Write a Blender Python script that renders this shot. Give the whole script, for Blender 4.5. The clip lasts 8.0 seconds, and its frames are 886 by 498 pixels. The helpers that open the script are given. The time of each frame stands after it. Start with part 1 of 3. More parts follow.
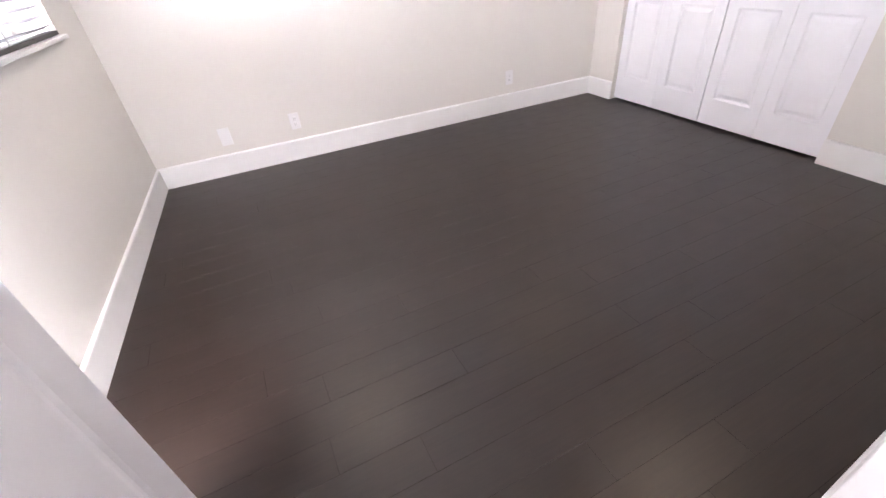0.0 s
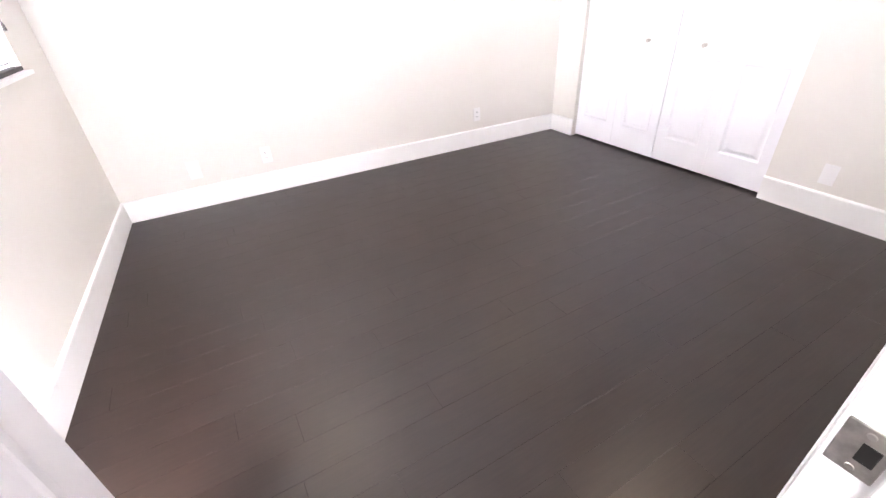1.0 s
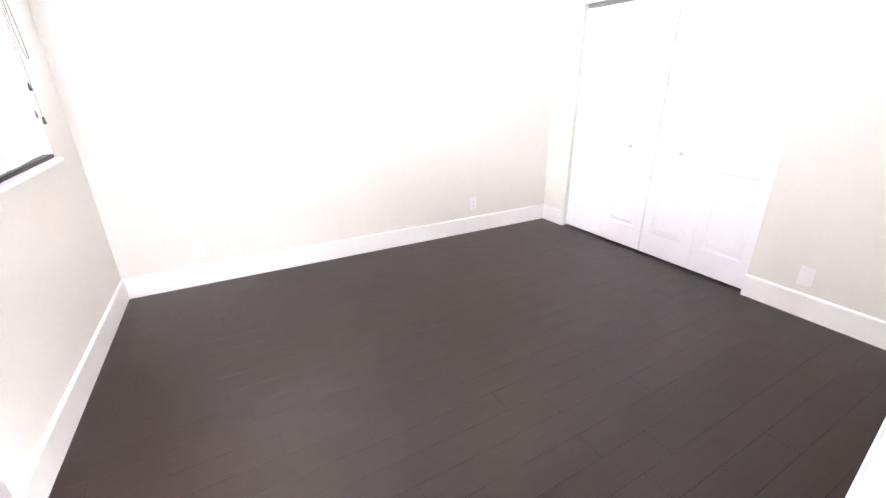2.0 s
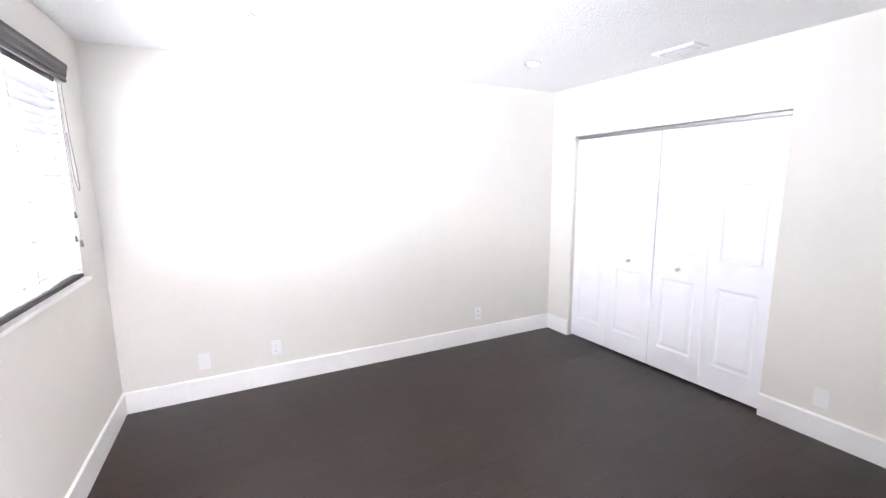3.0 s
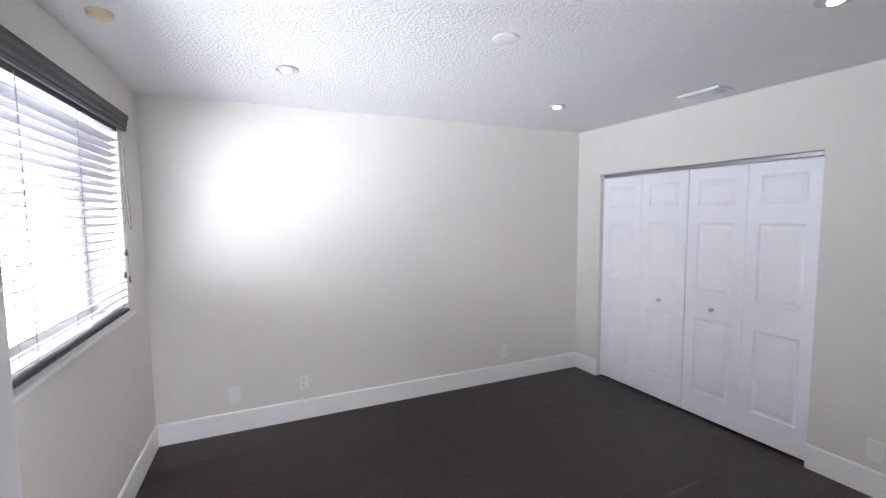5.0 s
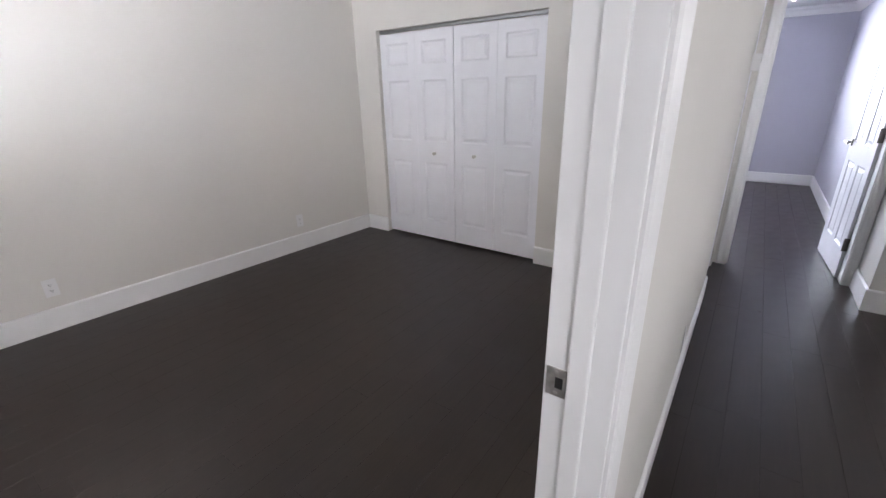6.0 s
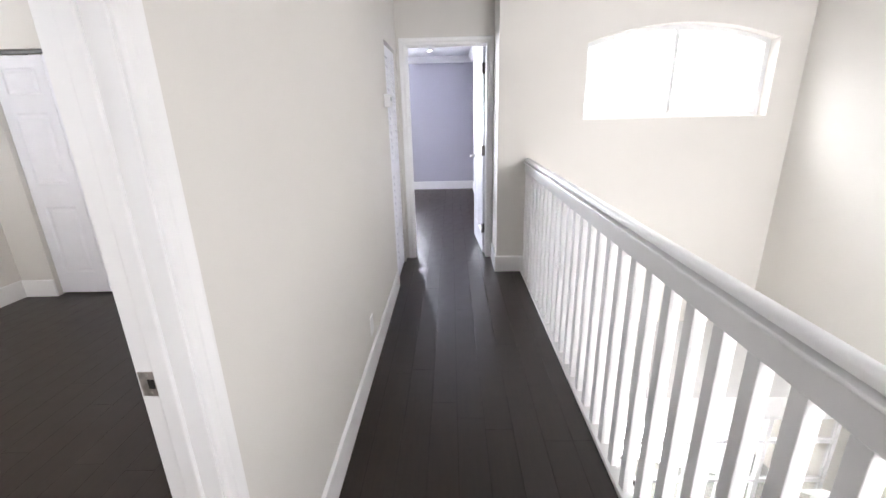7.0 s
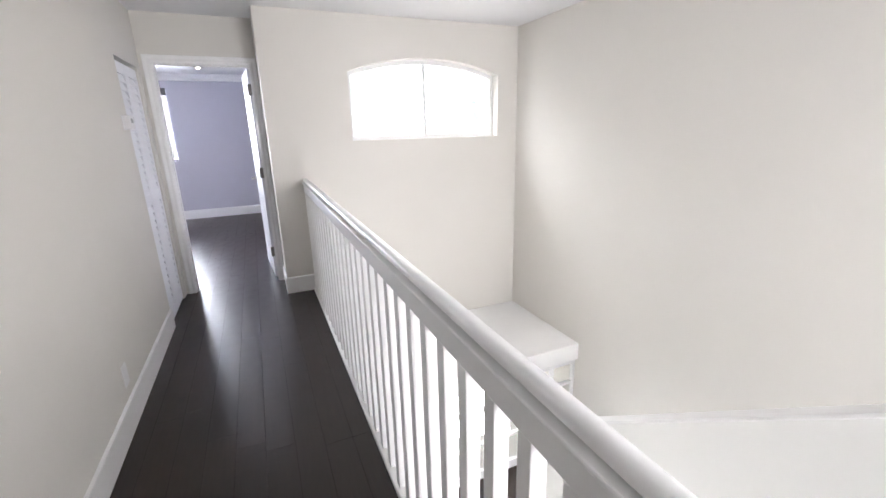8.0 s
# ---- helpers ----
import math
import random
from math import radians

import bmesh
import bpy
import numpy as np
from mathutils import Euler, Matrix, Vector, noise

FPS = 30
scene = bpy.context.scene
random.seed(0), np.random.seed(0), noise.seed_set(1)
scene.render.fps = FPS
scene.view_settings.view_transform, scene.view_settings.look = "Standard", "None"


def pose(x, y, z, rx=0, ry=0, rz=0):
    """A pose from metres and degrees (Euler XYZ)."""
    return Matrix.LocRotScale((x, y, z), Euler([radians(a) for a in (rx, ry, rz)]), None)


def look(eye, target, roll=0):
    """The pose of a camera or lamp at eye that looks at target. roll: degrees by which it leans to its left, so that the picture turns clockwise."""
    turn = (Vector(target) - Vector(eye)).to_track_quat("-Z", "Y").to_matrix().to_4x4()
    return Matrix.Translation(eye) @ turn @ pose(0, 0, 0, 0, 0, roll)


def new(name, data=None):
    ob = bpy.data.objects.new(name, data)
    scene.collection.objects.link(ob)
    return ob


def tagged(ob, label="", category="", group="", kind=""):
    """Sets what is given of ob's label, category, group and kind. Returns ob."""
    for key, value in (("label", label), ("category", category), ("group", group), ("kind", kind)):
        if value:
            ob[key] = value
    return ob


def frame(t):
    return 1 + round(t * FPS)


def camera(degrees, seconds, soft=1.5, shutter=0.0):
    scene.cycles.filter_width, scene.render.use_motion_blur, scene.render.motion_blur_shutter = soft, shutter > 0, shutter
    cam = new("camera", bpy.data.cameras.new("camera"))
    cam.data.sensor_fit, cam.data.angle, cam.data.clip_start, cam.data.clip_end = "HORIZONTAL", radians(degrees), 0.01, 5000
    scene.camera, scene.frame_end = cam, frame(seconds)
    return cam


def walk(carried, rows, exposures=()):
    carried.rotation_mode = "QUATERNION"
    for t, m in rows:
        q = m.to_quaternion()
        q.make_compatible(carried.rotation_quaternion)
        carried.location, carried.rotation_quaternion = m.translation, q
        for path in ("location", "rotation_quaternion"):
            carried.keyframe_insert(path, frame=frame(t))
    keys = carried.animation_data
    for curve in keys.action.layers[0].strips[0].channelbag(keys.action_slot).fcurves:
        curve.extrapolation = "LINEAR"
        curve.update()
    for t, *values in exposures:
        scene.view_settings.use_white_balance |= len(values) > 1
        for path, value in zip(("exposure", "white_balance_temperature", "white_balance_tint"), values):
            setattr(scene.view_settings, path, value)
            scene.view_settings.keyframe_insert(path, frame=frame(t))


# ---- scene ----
cam = camera(93.0, 8.0)
PATH = [
    (0, (0.675, -3.385, 1.267), (1.309, -1.887, 0.103), -5.6),
    (0.5, (0.665, -3.393, 1.298), (1.417, -1.936, 0.153), -5.0),
    (1, (0.657, -3.399, 1.327), (1.455, -1.909, 0.258), -3.3),
    (2.5, (0.61, -3.421, 1.51), (1.57, -1.755, 0.959), -0.4),
    (3, (0.594, -3.444, 1.576), (1.56, -1.722, 1.259), -0.5),
    (3.5, (0.588, -3.476, 1.645), (1.534, -1.717, 1.554), 0.2),
    (4, (0.554, -3.488, 1.696), (1.505, -1.73, 1.76), 0.5),
    (4.2, (0.552, -3.492, 1.704), (1.488, -1.727, 1.801), 0.4),
    (5.3, (0.541, -3.453, 1.572), (1.431, -1.696, 1.226), -0.3),
    (5.5, (0.55, -3.463, 1.545), (1.561, -1.805, 1.065), -0.8),
    (6, (0.48, -3.572, 1.432), (1.993, -2.466, 0.734), -1.2),
    (6.2, (0.487, -3.65, 1.427), (2.149, -2.774, 0.739), -1.1),
    (6.6, (0.442, -3.827, 1.452), (2.288, -3.4, 0.81), -1.6),
    (7, (0.368, -3.963, 1.466), (2.269, -3.915, 0.848), -1.5),
    (7.5, (0.273, -4.099, 1.462), (2.144, -4.457, 0.856), -1.4),
    (8, (0.153, -4.241, 1.476), (1.916, -5.003, 0.92), -1.5),
]
EXPOSURES = [(0.0, 1.3, 6500, 20), (0.5, 1.58, 6450, 20), (1.0, 1.84, 6450, 19), (2.5, 1.8, 6300, 16), (3.0, 1.45, 6150, 15), (3.5, 1.1, 6050, 14), (4.2, 0.7, 6050, 14),
             (5.3, 0.2, 6050, 14), (5.7, 0.1, 6150, 14), (6.5, 0.42, 6550, 15), (7.0, 0.58, 6560, 13), (8.0, 0.34, 6540, 13)]
walk(cam, [(t, look(eye, target, roll)) for t, eye, target, roll in PATH], EXPOSURES)

# ---- light ----
CEIL = 2.44
world = bpy.data.worlds.new("world")
scene.world = world
world.use_nodes = True
wn = world.node_tree.nodes
sky = wn.new("ShaderNodeTexSky")
sky.sky_type = "NISHITA"
sky.sun_disc = False
sky.sun_elevation = radians(69)
sky.sun_rotation = radians(72)
world.node_tree.links.new(sky.outputs[0], wn["Background"].inputs[0])
wn["Background"].inputs[1].default_value = 0.12
sun = new("sun", bpy.data.lights.new("sun", "SUN"))
sun.data.energy, sun.data.angle, sun.data.color = 1.2, radians(14), (1.0, 0.96, 0.9)
sun.matrix_world = look((0, 0, 0), (-0.36, -0.12, -1.0))


def window_lamp(name, place, target, width, height, watts, colour, spread=170):
    """An area lamp for daylight, in a window's opening or outside it."""
    lamp = new(name, bpy.data.lights.new(name, "AREA"))
    lamp.data.shape, lamp.data.size, lamp.data.size_y = "RECTANGLE", width, height
    lamp.data.energy, lamp.data.color, lamp.data.spread = watts, colour, radians(spread)
    lamp.matrix_world = look(place, target)
    return lamp


DAY = (0.93, 0.97, 1.0)
window_lamp("skylight_bedroom", (-0.2, -1.323, 1.6), (1.8, -1.435, 1.6), 1.72, 1.08, 35, DAY, 180)
# added lamp outside, aimed up to make the bright patch on the back wall
window_lamp("patch_lamp_garden", (-0.95, -2.2, 0.82), (0.75, 0.0, 2.2), 2.2, 1.6, 235, (0.97, 0.98, 1.0), 180)
window_lamp("skylight_street", (5.75, -5.3, 3.2), (4.2, -5.86, 1.7), 2.6, 1.6, 200, DAY, 175)
window_lamp("skylight_far", (8.95, -2.24, 1.58), (6, -2.24, 1.4), 1.5, 1.0, 340, (0.84, 0.9, 1.0))
window_lamp("skylight_entry", (3.6, -5.8, -1.25), (2, -5.35, -1.05), 1.2, 0.9, 50, DAY, 100)
# unseen source, added to brighten the arch wall and the ledge
window_lamp("landing_fill", (-1.36, -5.75, 1.5), (3.6, -5.6, -0.2), 1.4, 0.8, 38, (0.97, 0.98, 1.0), 120)


# ---- materials ----
def material(name, colour, rough=0.5, metal=0.0, spots=0.06, scale=3.0, grain=90.0, bump=0.0, gloss=0.5, vary=0.0):
    """A painted or plain surface: broad unevenness, fine grain and relief."""
    m = bpy.data.materials.new(name)
    m.use_nodes = True
    n, l = m.node_tree.nodes, m.node_tree.links
    b = n["Principled BSDF"]
    b.inputs["Metallic"].default_value = metal
    b.inputs["Specular IOR Level"].default_value = gloss
    tc = n.new("ShaderNodeTexCoord")
    big, fine = n.new("ShaderNodeTexNoise"), n.new("ShaderNodeTexNoise")
    big.inputs["Scale"].default_value, big.inputs["Detail"].default_value = scale, 4
    fine.inputs["Scale"].default_value, fine.inputs["Detail"].default_value = grain, 6
    for t in (big, fine):
        l.new(tc.outputs["Object"], t.inputs["Vector"])
    ramp = n.new("ShaderNodeMapRange")
    ramp.inputs["From Min"].default_value, ramp.inputs["From Max"].default_value = 0.3, 0.7
    ramp.inputs["To Min"].default_value, ramp.inputs["To Max"].default_value = 1 - spots, 1 + spots
    l.new(big.outputs["Fac"], ramp.inputs["Value"])
    mul = n.new("ShaderNodeVectorMath")
    mul.operation = "SCALE"
    mul.inputs[0].default_value = colour
    l.new(ramp.outputs["Result"], mul.inputs["Scale"])
    out = mul.outputs[0]
    if vary:
        info, r2, m2 = n.new("ShaderNodeObjectInfo"), n.new("ShaderNodeMapRange"), n.new("ShaderNodeVectorMath")
        r2.inputs["To Min"].default_value, r2.inputs["To Max"].default_value = 1 - vary, 1 + vary
        l.new(info.outputs["Random"], r2.inputs["Value"])
        m2.operation = "SCALE"
        l.new(out, m2.inputs[0])
        l.new(r2.outputs["Result"], m2.inputs["Scale"])
        out = m2.outputs[0]
    l.new(out, b.inputs["Base Color"])
    rr = n.new("ShaderNodeMapRange")
    rr.inputs["To Min"].default_value, rr.inputs["To Max"].default_value = rough * 0.85, min(1, rough * 1.15)
    l.new(fine.outputs["Fac"], rr.inputs["Value"])
    l.new(rr.outputs["Result"], b.inputs["Roughness"])
    if bump:
        bm_ = n.new("ShaderNodeBump")
        bm_.inputs["Strength"].default_value, bm_.inputs["Distance"].default_value = 1.0, bump
        l.new(fine.outputs["Fac"], bm_.inputs["Height"])
        l.new(bm_.outputs["Normal"], b.inputs["Normal"])
    return m


def glow(name, colour, strength):
    m = bpy.data.materials.new(name)
    m.use_nodes = True
    b = m.node_tree.nodes["Principled BSDF"]
    b.inputs["Base Color"].default_value = (*colour, 1)
    b.inputs["Emission Color"].default_value = (*colour, 1)
    b.inputs["Emission Strength"].default_value = strength
    return m


def wood_floor():
    """Dark espresso boards: long grain, slight tone from board to board, satin lacquer."""
    m = bpy.data.materials.new("espresso_boards")
    m.use_nodes = True
    n, l = m.node_tree.nodes, m.node_tree.links
    b = n["Principled BSDF"]
    tc, mp, info = n.new("ShaderNodeTexCoord"), n.new("ShaderNodeMapping"), n.new("ShaderNodeObjectInfo")
    shift = n.new("ShaderNodeVectorMath")
    shift.operation = "SCALE"
    shift.inputs[0].default_value = (7, 3, 5)
    l.new(info.outputs["Random"], shift.inputs["Scale"])
    l.new(tc.outputs["Object"], mp.inputs["Vector"])
    l.new(shift.outputs[0], mp.inputs["Location"])
    mp.inputs["Scale"].default_value = (1.6, 22, 22)
    grain, blot = n.new("ShaderNodeTexNoise"), n.new("ShaderNodeTexNoise")
    grain.inputs["Scale"].default_value, grain.inputs["Detail"].default_value = 4, 8
    blot.inputs["Scale"].default_value, blot.inputs["Detail"].default_value = 8.0, 5
    l.new(mp.outputs[0], grain.inputs["Vector"])
    l.new(tc.outputs["Object"], blot.inputs["Vector"])
    ramp = n.new("ShaderNodeValToRGB")
    ramp.color_ramp.elements[0].position, ramp.color_ramp.elements[1].position = 0.3, 0.75
    ramp.color_ramp.elements[0].color = (0.0150, 0.0085, 0.0064, 1)
    ramp.color_ramp.elements[1].color = (0.0225, 0.0128, 0.0098, 1)
    l.new(grain.outputs["Fac"], ramp.inputs[0])
    tone, mul = n.new("ShaderNodeMapRange"), n.new("ShaderNodeVectorMath")
    tone.inputs["To Min"].default_value, tone.inputs["To Max"].default_value = 0.92, 1.09
    l.new(info.outputs["Random"], tone.inputs["Value"])
    mul.operation = "SCALE"
    l.new(ramp.outputs[0], mul.inputs[0])
    l.new(tone.outputs["Result"], mul.inputs["Scale"])
    l.new(mul.outputs[0], b.inputs["Base Color"])
    rr = n.new("ShaderNodeMapRange")
    rr.inputs["From Min"].default_value, rr.inputs["From Max"].default_value = 0.3, 0.7
    rr.inputs["To Min"].default_value, rr.inputs["To Max"].default_value = 0.3, 0.37
    l.new(blot.outputs["Fac"], rr.inputs["Value"])
    l.new(rr.outputs["Result"], b.inputs["Roughness"])
    b.inputs["Specular IOR Level"].default_value = 0.43
    bp = n.new("ShaderNodeBump")
    bp.inputs["Strength"].default_value, bp.inputs["Distance"].default_value = 0.25, 0.0004
    l.new(grain.outputs["Fac"], bp.inputs["Height"])
    l.new(bp.outputs["Normal"], b.inputs["Normal"])
    return m


def textured_ceiling():
    """White knockdown plaster: flat raised islands over a fine sandy ground."""
    m = bpy.data.materials.new("knockdown_plaster")
    m.use_nodes = True
    n, l = m.node_tree.nodes, m.node_tree.links
    b = n["Principled BSDF"]
    b.inputs["Base Color"].default_value = (0.78, 0.78, 0.78, 1)
    b.inputs["Roughness"].default_value = 0.9
    tc, no, fine, ramp, add, bp = (n.new(k) for k in ("ShaderNodeTexCoord", "ShaderNodeTexNoise", "ShaderNodeTexNoise",
                                                     "ShaderNodeValToRGB", "ShaderNodeMath", "ShaderNodeBump"))
    no.inputs["Scale"].default_value, no.inputs["Detail"].default_value, no.inputs["Distortion"].default_value = 70, 2, 0.35
    fine.inputs["Scale"].default_value, fine.inputs["Detail"].default_value = 160, 3
    l.new(tc.outputs["Object"], no.inputs["Vector"])
    l.new(tc.outputs["Object"], fine.inputs["Vector"])
    ramp.color_ramp.elements[0].position, ramp.color_ramp.elements[1].position = 0.4, 0.62
    l.new(no.outputs["Fac"], ramp.inputs[0])
    add.operation = "MULTIPLY_ADD"
    l.new(fine.outputs["Fac"], add.inputs[0])
    add.inputs[1].default_value = 0.25
    l.new(ramp.outputs[0], add.inputs[2])
    bp.inputs["Strength"].default_value, bp.inputs["Distance"].default_value = 0.9, 0.0026
    l.new(add.outputs[0], bp.inputs["Height"])
    l.new(bp.outputs["Normal"], b.inputs["Normal"])
    return m


def glass(name):
    m = bpy.data.materials.new(name)
    m.use_nodes = True
    b = m.node_tree.nodes["Principled BSDF"]
    b.inputs["Transmission Weight"].default_value = 1.0
    b.inputs["Roughness"].default_value = 0.0
    b.inputs["IOR"].default_value = 1.45
    return m


def sky_backdrop():
    """Overcast glare with pale leaves before it."""
    m = bpy.data.materials.new("hazy_daylight")
    m.use_nodes = True
    n, l = m.node_tree.nodes, m.node_tree.links
    b = n["Principled BSDF"]
    tc, no, ramp = n.new("ShaderNodeTexCoord"), n.new("ShaderNodeTexNoise"), n.new("ShaderNodeValToRGB")
    no.inputs["Scale"].default_value, no.inputs["Detail"].default_value = 1.1, 6
    l.new(tc.outputs["Object"], no.inputs["Vector"])
    ramp.color_ramp.elements[0].position, ramp.color_ramp.elements[1].position = 0.47, 0.6
    ramp.color_ramp.elements[0].color = (1, 1, 1, 1)
    ramp.color_ramp.elements[1].color = (0.06, 0.098, 0.072, 1)
    l.new(no.outputs["Fac"], ramp.inputs[0])
    b.inputs["Base Color"].default_value = (0.3, 0.3, 0.3, 1)
    l.new(ramp.outputs[0], b.inputs["Emission Color"])
    b.inputs["Emission Strength"].default_value = 8.0
    return m


WALL = material("greige_wall_paint", (0.71, 0.685, 0.645), 0.75, spots=0.015, scale=1.3, grain=240, bump=0.0006)
COOL = material("grey_wall_paint", (0.47, 0.465, 0.53), 0.75, spots=0.015, scale=1.3, grain=240, bump=0.0006)
TRIM = material("white_trim_paint", (0.85, 0.845, 0.84), 0.38, spots=0.02, scale=4, grain=140)
DOORW = material("white_door_paint", (0.84, 0.84, 0.88), 0.42, spots=0.02, scale=5, grain=160, bump=0.00025)
KNEE = material("white_wall_paint", (0.84, 0.84, 0.82), 0.7, spots=0.015, scale=1.3, grain=240, bump=0.0005)
CEILM = textured_ceiling()
SMOOTH = material("white_ceiling_paint", (0.78, 0.78, 0.79), 0.9, spots=0.015, scale=2, grain=120, bump=0.0006)
FLOOR = wood_floor()
GAP = material("dark_joint", (0.008, 0.006, 0.006), 0.9, gloss=0.05)
NICKEL = material("satin_nickel", (0.55, 0.53, 0.5), 0.32, 1.0, spots=0.05, scale=40)
HINGE = material("aged_nickel", (0.2, 0.19, 0.18), 0.4, 0.9, spots=0.1, scale=30)
STRIKE = material("worn_nickel", (0.46, 0.43, 0.40), 0.3, 1.0, spots=0.25, scale=60)
# dark colour in place of the shade inside holes
HOLE_SHADE = material("hole_shade", (0.02, 0.018, 0.016), 0.6, 0.3)
PLATE = material("white_plastic", (0.78, 0.77, 0.77), 0.35, spots=0.01)
# outlet slots are solid blocks, with their inner shade put into the colour
SLOT_SHADE = material("slot_shade", (0.03, 0.03, 0.03), 0.6)
BLIND = material("charcoal_slat", (0.075, 0.07, 0.084), 0.45, spots=0.08, scale=9, grain=60)
VALANCE = material("dark_brown_valance", (0.035, 0.03, 0.03), 0.5, spots=0.1, scale=9, grain=60)
CORD = material("grey_cord", (0.16, 0.15, 0.16), 0.8)
TASSEL = material("dark_tassel", (0.03, 0.025, 0.022), 0.5)
YELLOWED = material("yellowed_plastic", (0.72, 0.62, 0.42), 0.5, spots=0.06, scale=20)
FRAMEW = material("white_window_frame", (0.8, 0.8, 0.8), 0.4)
RING = material("satin_grey_ring", (0.52, 0.52, 0.53), 0.4)
GLASS = glass("window_glass")
BACKDROP = sky_backdrop()
YARD = glow("white_daylight_glare", (0.97, 0.97, 1.0), 5.5)
BULB = glow("lit_lamp_face", (1.0, 0.86, 0.68), 26)
ALU = material("aluminium_track", (0.35, 0.35, 0.36), 0.4, 0.9)


# ---- mesh helpers ----
def box(bm, x0, x1, y0, y1, z0, z1, bevel=0.0):
    """A box; bevel rounds its edges."""
    m = Matrix.Translation(((x0 + x1) / 2, (y0 + y1) / 2, (z0 + z1) / 2)) @ Matrix.Diagonal((abs(x1 - x0), abs(y1 - y0), abs(z1 - z0), 1))
    made = bmesh.ops.create_cube(bm, size=1, matrix=m)["verts"]
    if bevel:
        edges = list({e for v in made for e in v.link_edges})
        bmesh.ops.bevel(bm, geom=edges, offset=bevel, segments=2, affect="EDGES", profile=0.5)
    return bm


def one_box(x0, x1, y0, y1, z0, z1, bevel=0.0):
    return box(bmesh.new(), x0, x1, y0, y1, z0, z1, bevel)


def drum(bm, place, axis, r0, r1, length, n=24):
    """A cone or cylinder that starts at place and runs along axis."""
    q = Vector(axis).to_track_quat("Z", "Y").to_matrix().to_4x4()
    bmesh.ops.create_cone(bm, cap_ends=True, segments=n, radius1=r0, radius2=r1, depth=length,
                          matrix=Matrix.Translation(Vector(place)) @ q @ Matrix.Translation((0, 0, length / 2)))
    return bm


def sweep(bm, profile, path_points):
    """A profile of (side, up) pairs drawn along a straight path between two points; side is to the left of the path."""
    a, b = Vector(path_points[0]), Vector(path_points[1])
    along = (b - a).normalized()
    side = Vector((0, 0, 1)).cross(along).normalized()
    up = along.cross(side)
    rings = [[bm.verts.new(p + side * s + up * u) for s, u in profile] for p in (a, b)]
    k = len(profile)
    for i in range(k):
        bm.faces.new((rings[0][i], rings[0][(i + 1) % k], rings[1][(i + 1) % k], rings[1][i]))
    bm.faces.new(list(reversed(rings[0])))
    bm.faces.new(rings[1])
    bmesh.ops.recalc_face_normals(bm, faces=bm.faces)
    return bm


def lathe(bm, profile, place, axis, n=28):
    """A profile of (radius, along) pairs turned about axis."""
    q = Matrix.Translation(Vector(place)) @ Vector(axis).to_track_quat("Z", "Y").to_matrix().to_4x4()
    rings = []
    for r, h in profile:
        rings.append([bm.verts.new(q @ Vector((r * math.cos(2 * math.pi * i / n), r * math.sin(2 * math.pi * i / n), h))) for i in range(n)])
    for a, b in zip(rings, rings[1:]):
        for i in range(n):
            bm.faces.new((a[i], a[(i + 1) % n], b[(i + 1) % n], b[i]))
    for ring in (rings[0], rings[-1]):
        if (ring[0].co - ring[n // 2].co).length > 1e-4:
            bm.faces.new(ring)
    bmesh.ops.recalc_face_normals(bm, faces=bm.faces)
    return bm


def mesh_of(name, bm, mat, smooth=False):
    me = bpy.data.meshes.new(name)
    bm.to_mesh(me)
    bm.free()
    me.materials.append(mat)
    if smooth:
        for p in me.polygons:
            p.use_smooth = True
        me.set_sharp_from_angle(angle=radians(35))
    return me


def part(name, bm, mat, parent, label="", smooth=False):
    ob = new(name, mesh_of(name, bm, mat, smooth))
    ob.parent = parent
    return tagged(ob, label)


def thing(name, label, category, place=(0, 0, 0), turn=0, group="", kind=""):
    ob = new(name)
    ob.empty_display_size = 0.05
    ob.matrix_basis = pose(*place, 0, 0, turn)
    return tagged(ob, label, category, group, kind)


def structure(name, bm, mat, label, category="", smooth=False):
    return tagged(new(name, mesh_of(name, bm, mat, smooth)), label, category or name.split("_")[0], "", "structure")


def wall_with_holes(axis, at, thick, a0, a1, z0, z1, holes):
    """A wall at x = at or y = at that is thick towards plus, from a0 to a1, with rectangular openings (a0, a1, z0, z1) cut through."""
    bm = bmesh.new()
    us = sorted({a0, a1, *[h[0] for h in holes], *[h[1] for h in holes]})
    for u0, u1 in zip(us, us[1:]):
        spans = sorted((h[2], h[3]) for h in holes if h[0] < (u0 + u1) / 2 < h[1])
        low = z0
        for s0, s1 in spans + [(z1, z1)]:
            if s0 - low > 1e-4:
                if axis == "x":
                    box(bm, at, at + thick, u0, u1, low, s0)
                else:
                    box(bm, u0, u1, at, at + thick, low, s0)
            low = s1
    bmesh.ops.remove_doubles(bm, verts=bm.verts, dist=1e-5)
    inner = [f for f in bm.faces if any(f is not g and (f.calc_center_median() - g.calc_center_median()).length < 1e-4 for e in f.edges for g in e.link_faces)]
    if inner:
        bmesh.ops.delete(bm, geom=inner, context="FACES_ONLY")
    return bm


# ---- the shell ----
XB, YB = 3.737, -3.37           # closet wall and hall-side wall of the bedroom
YH = -3.471                      # the hall's face of that wall
XA, YR, YV = 4.16, -4.372, -6.87   # arch wall, passage side, stairwell wall
XD = 4.6                         # wall with the far door
XF, YF0, YF1 = 8.8, -4.39, -1.05   # far room
DOOR0, DOOR1, DOORH = 0.217, 1.033, 2.045
CL0, CL1, CLH = -0.455, -2.183, 1.992
WY0, WY1, WZ0, WZ1 = -0.42, -2.2, 1.06, 2.155
BACK_TURN, WINDOW_TURN = -2.45, -3.8   # the back wall and the window wall stand a little out of square
LOW = -1.775

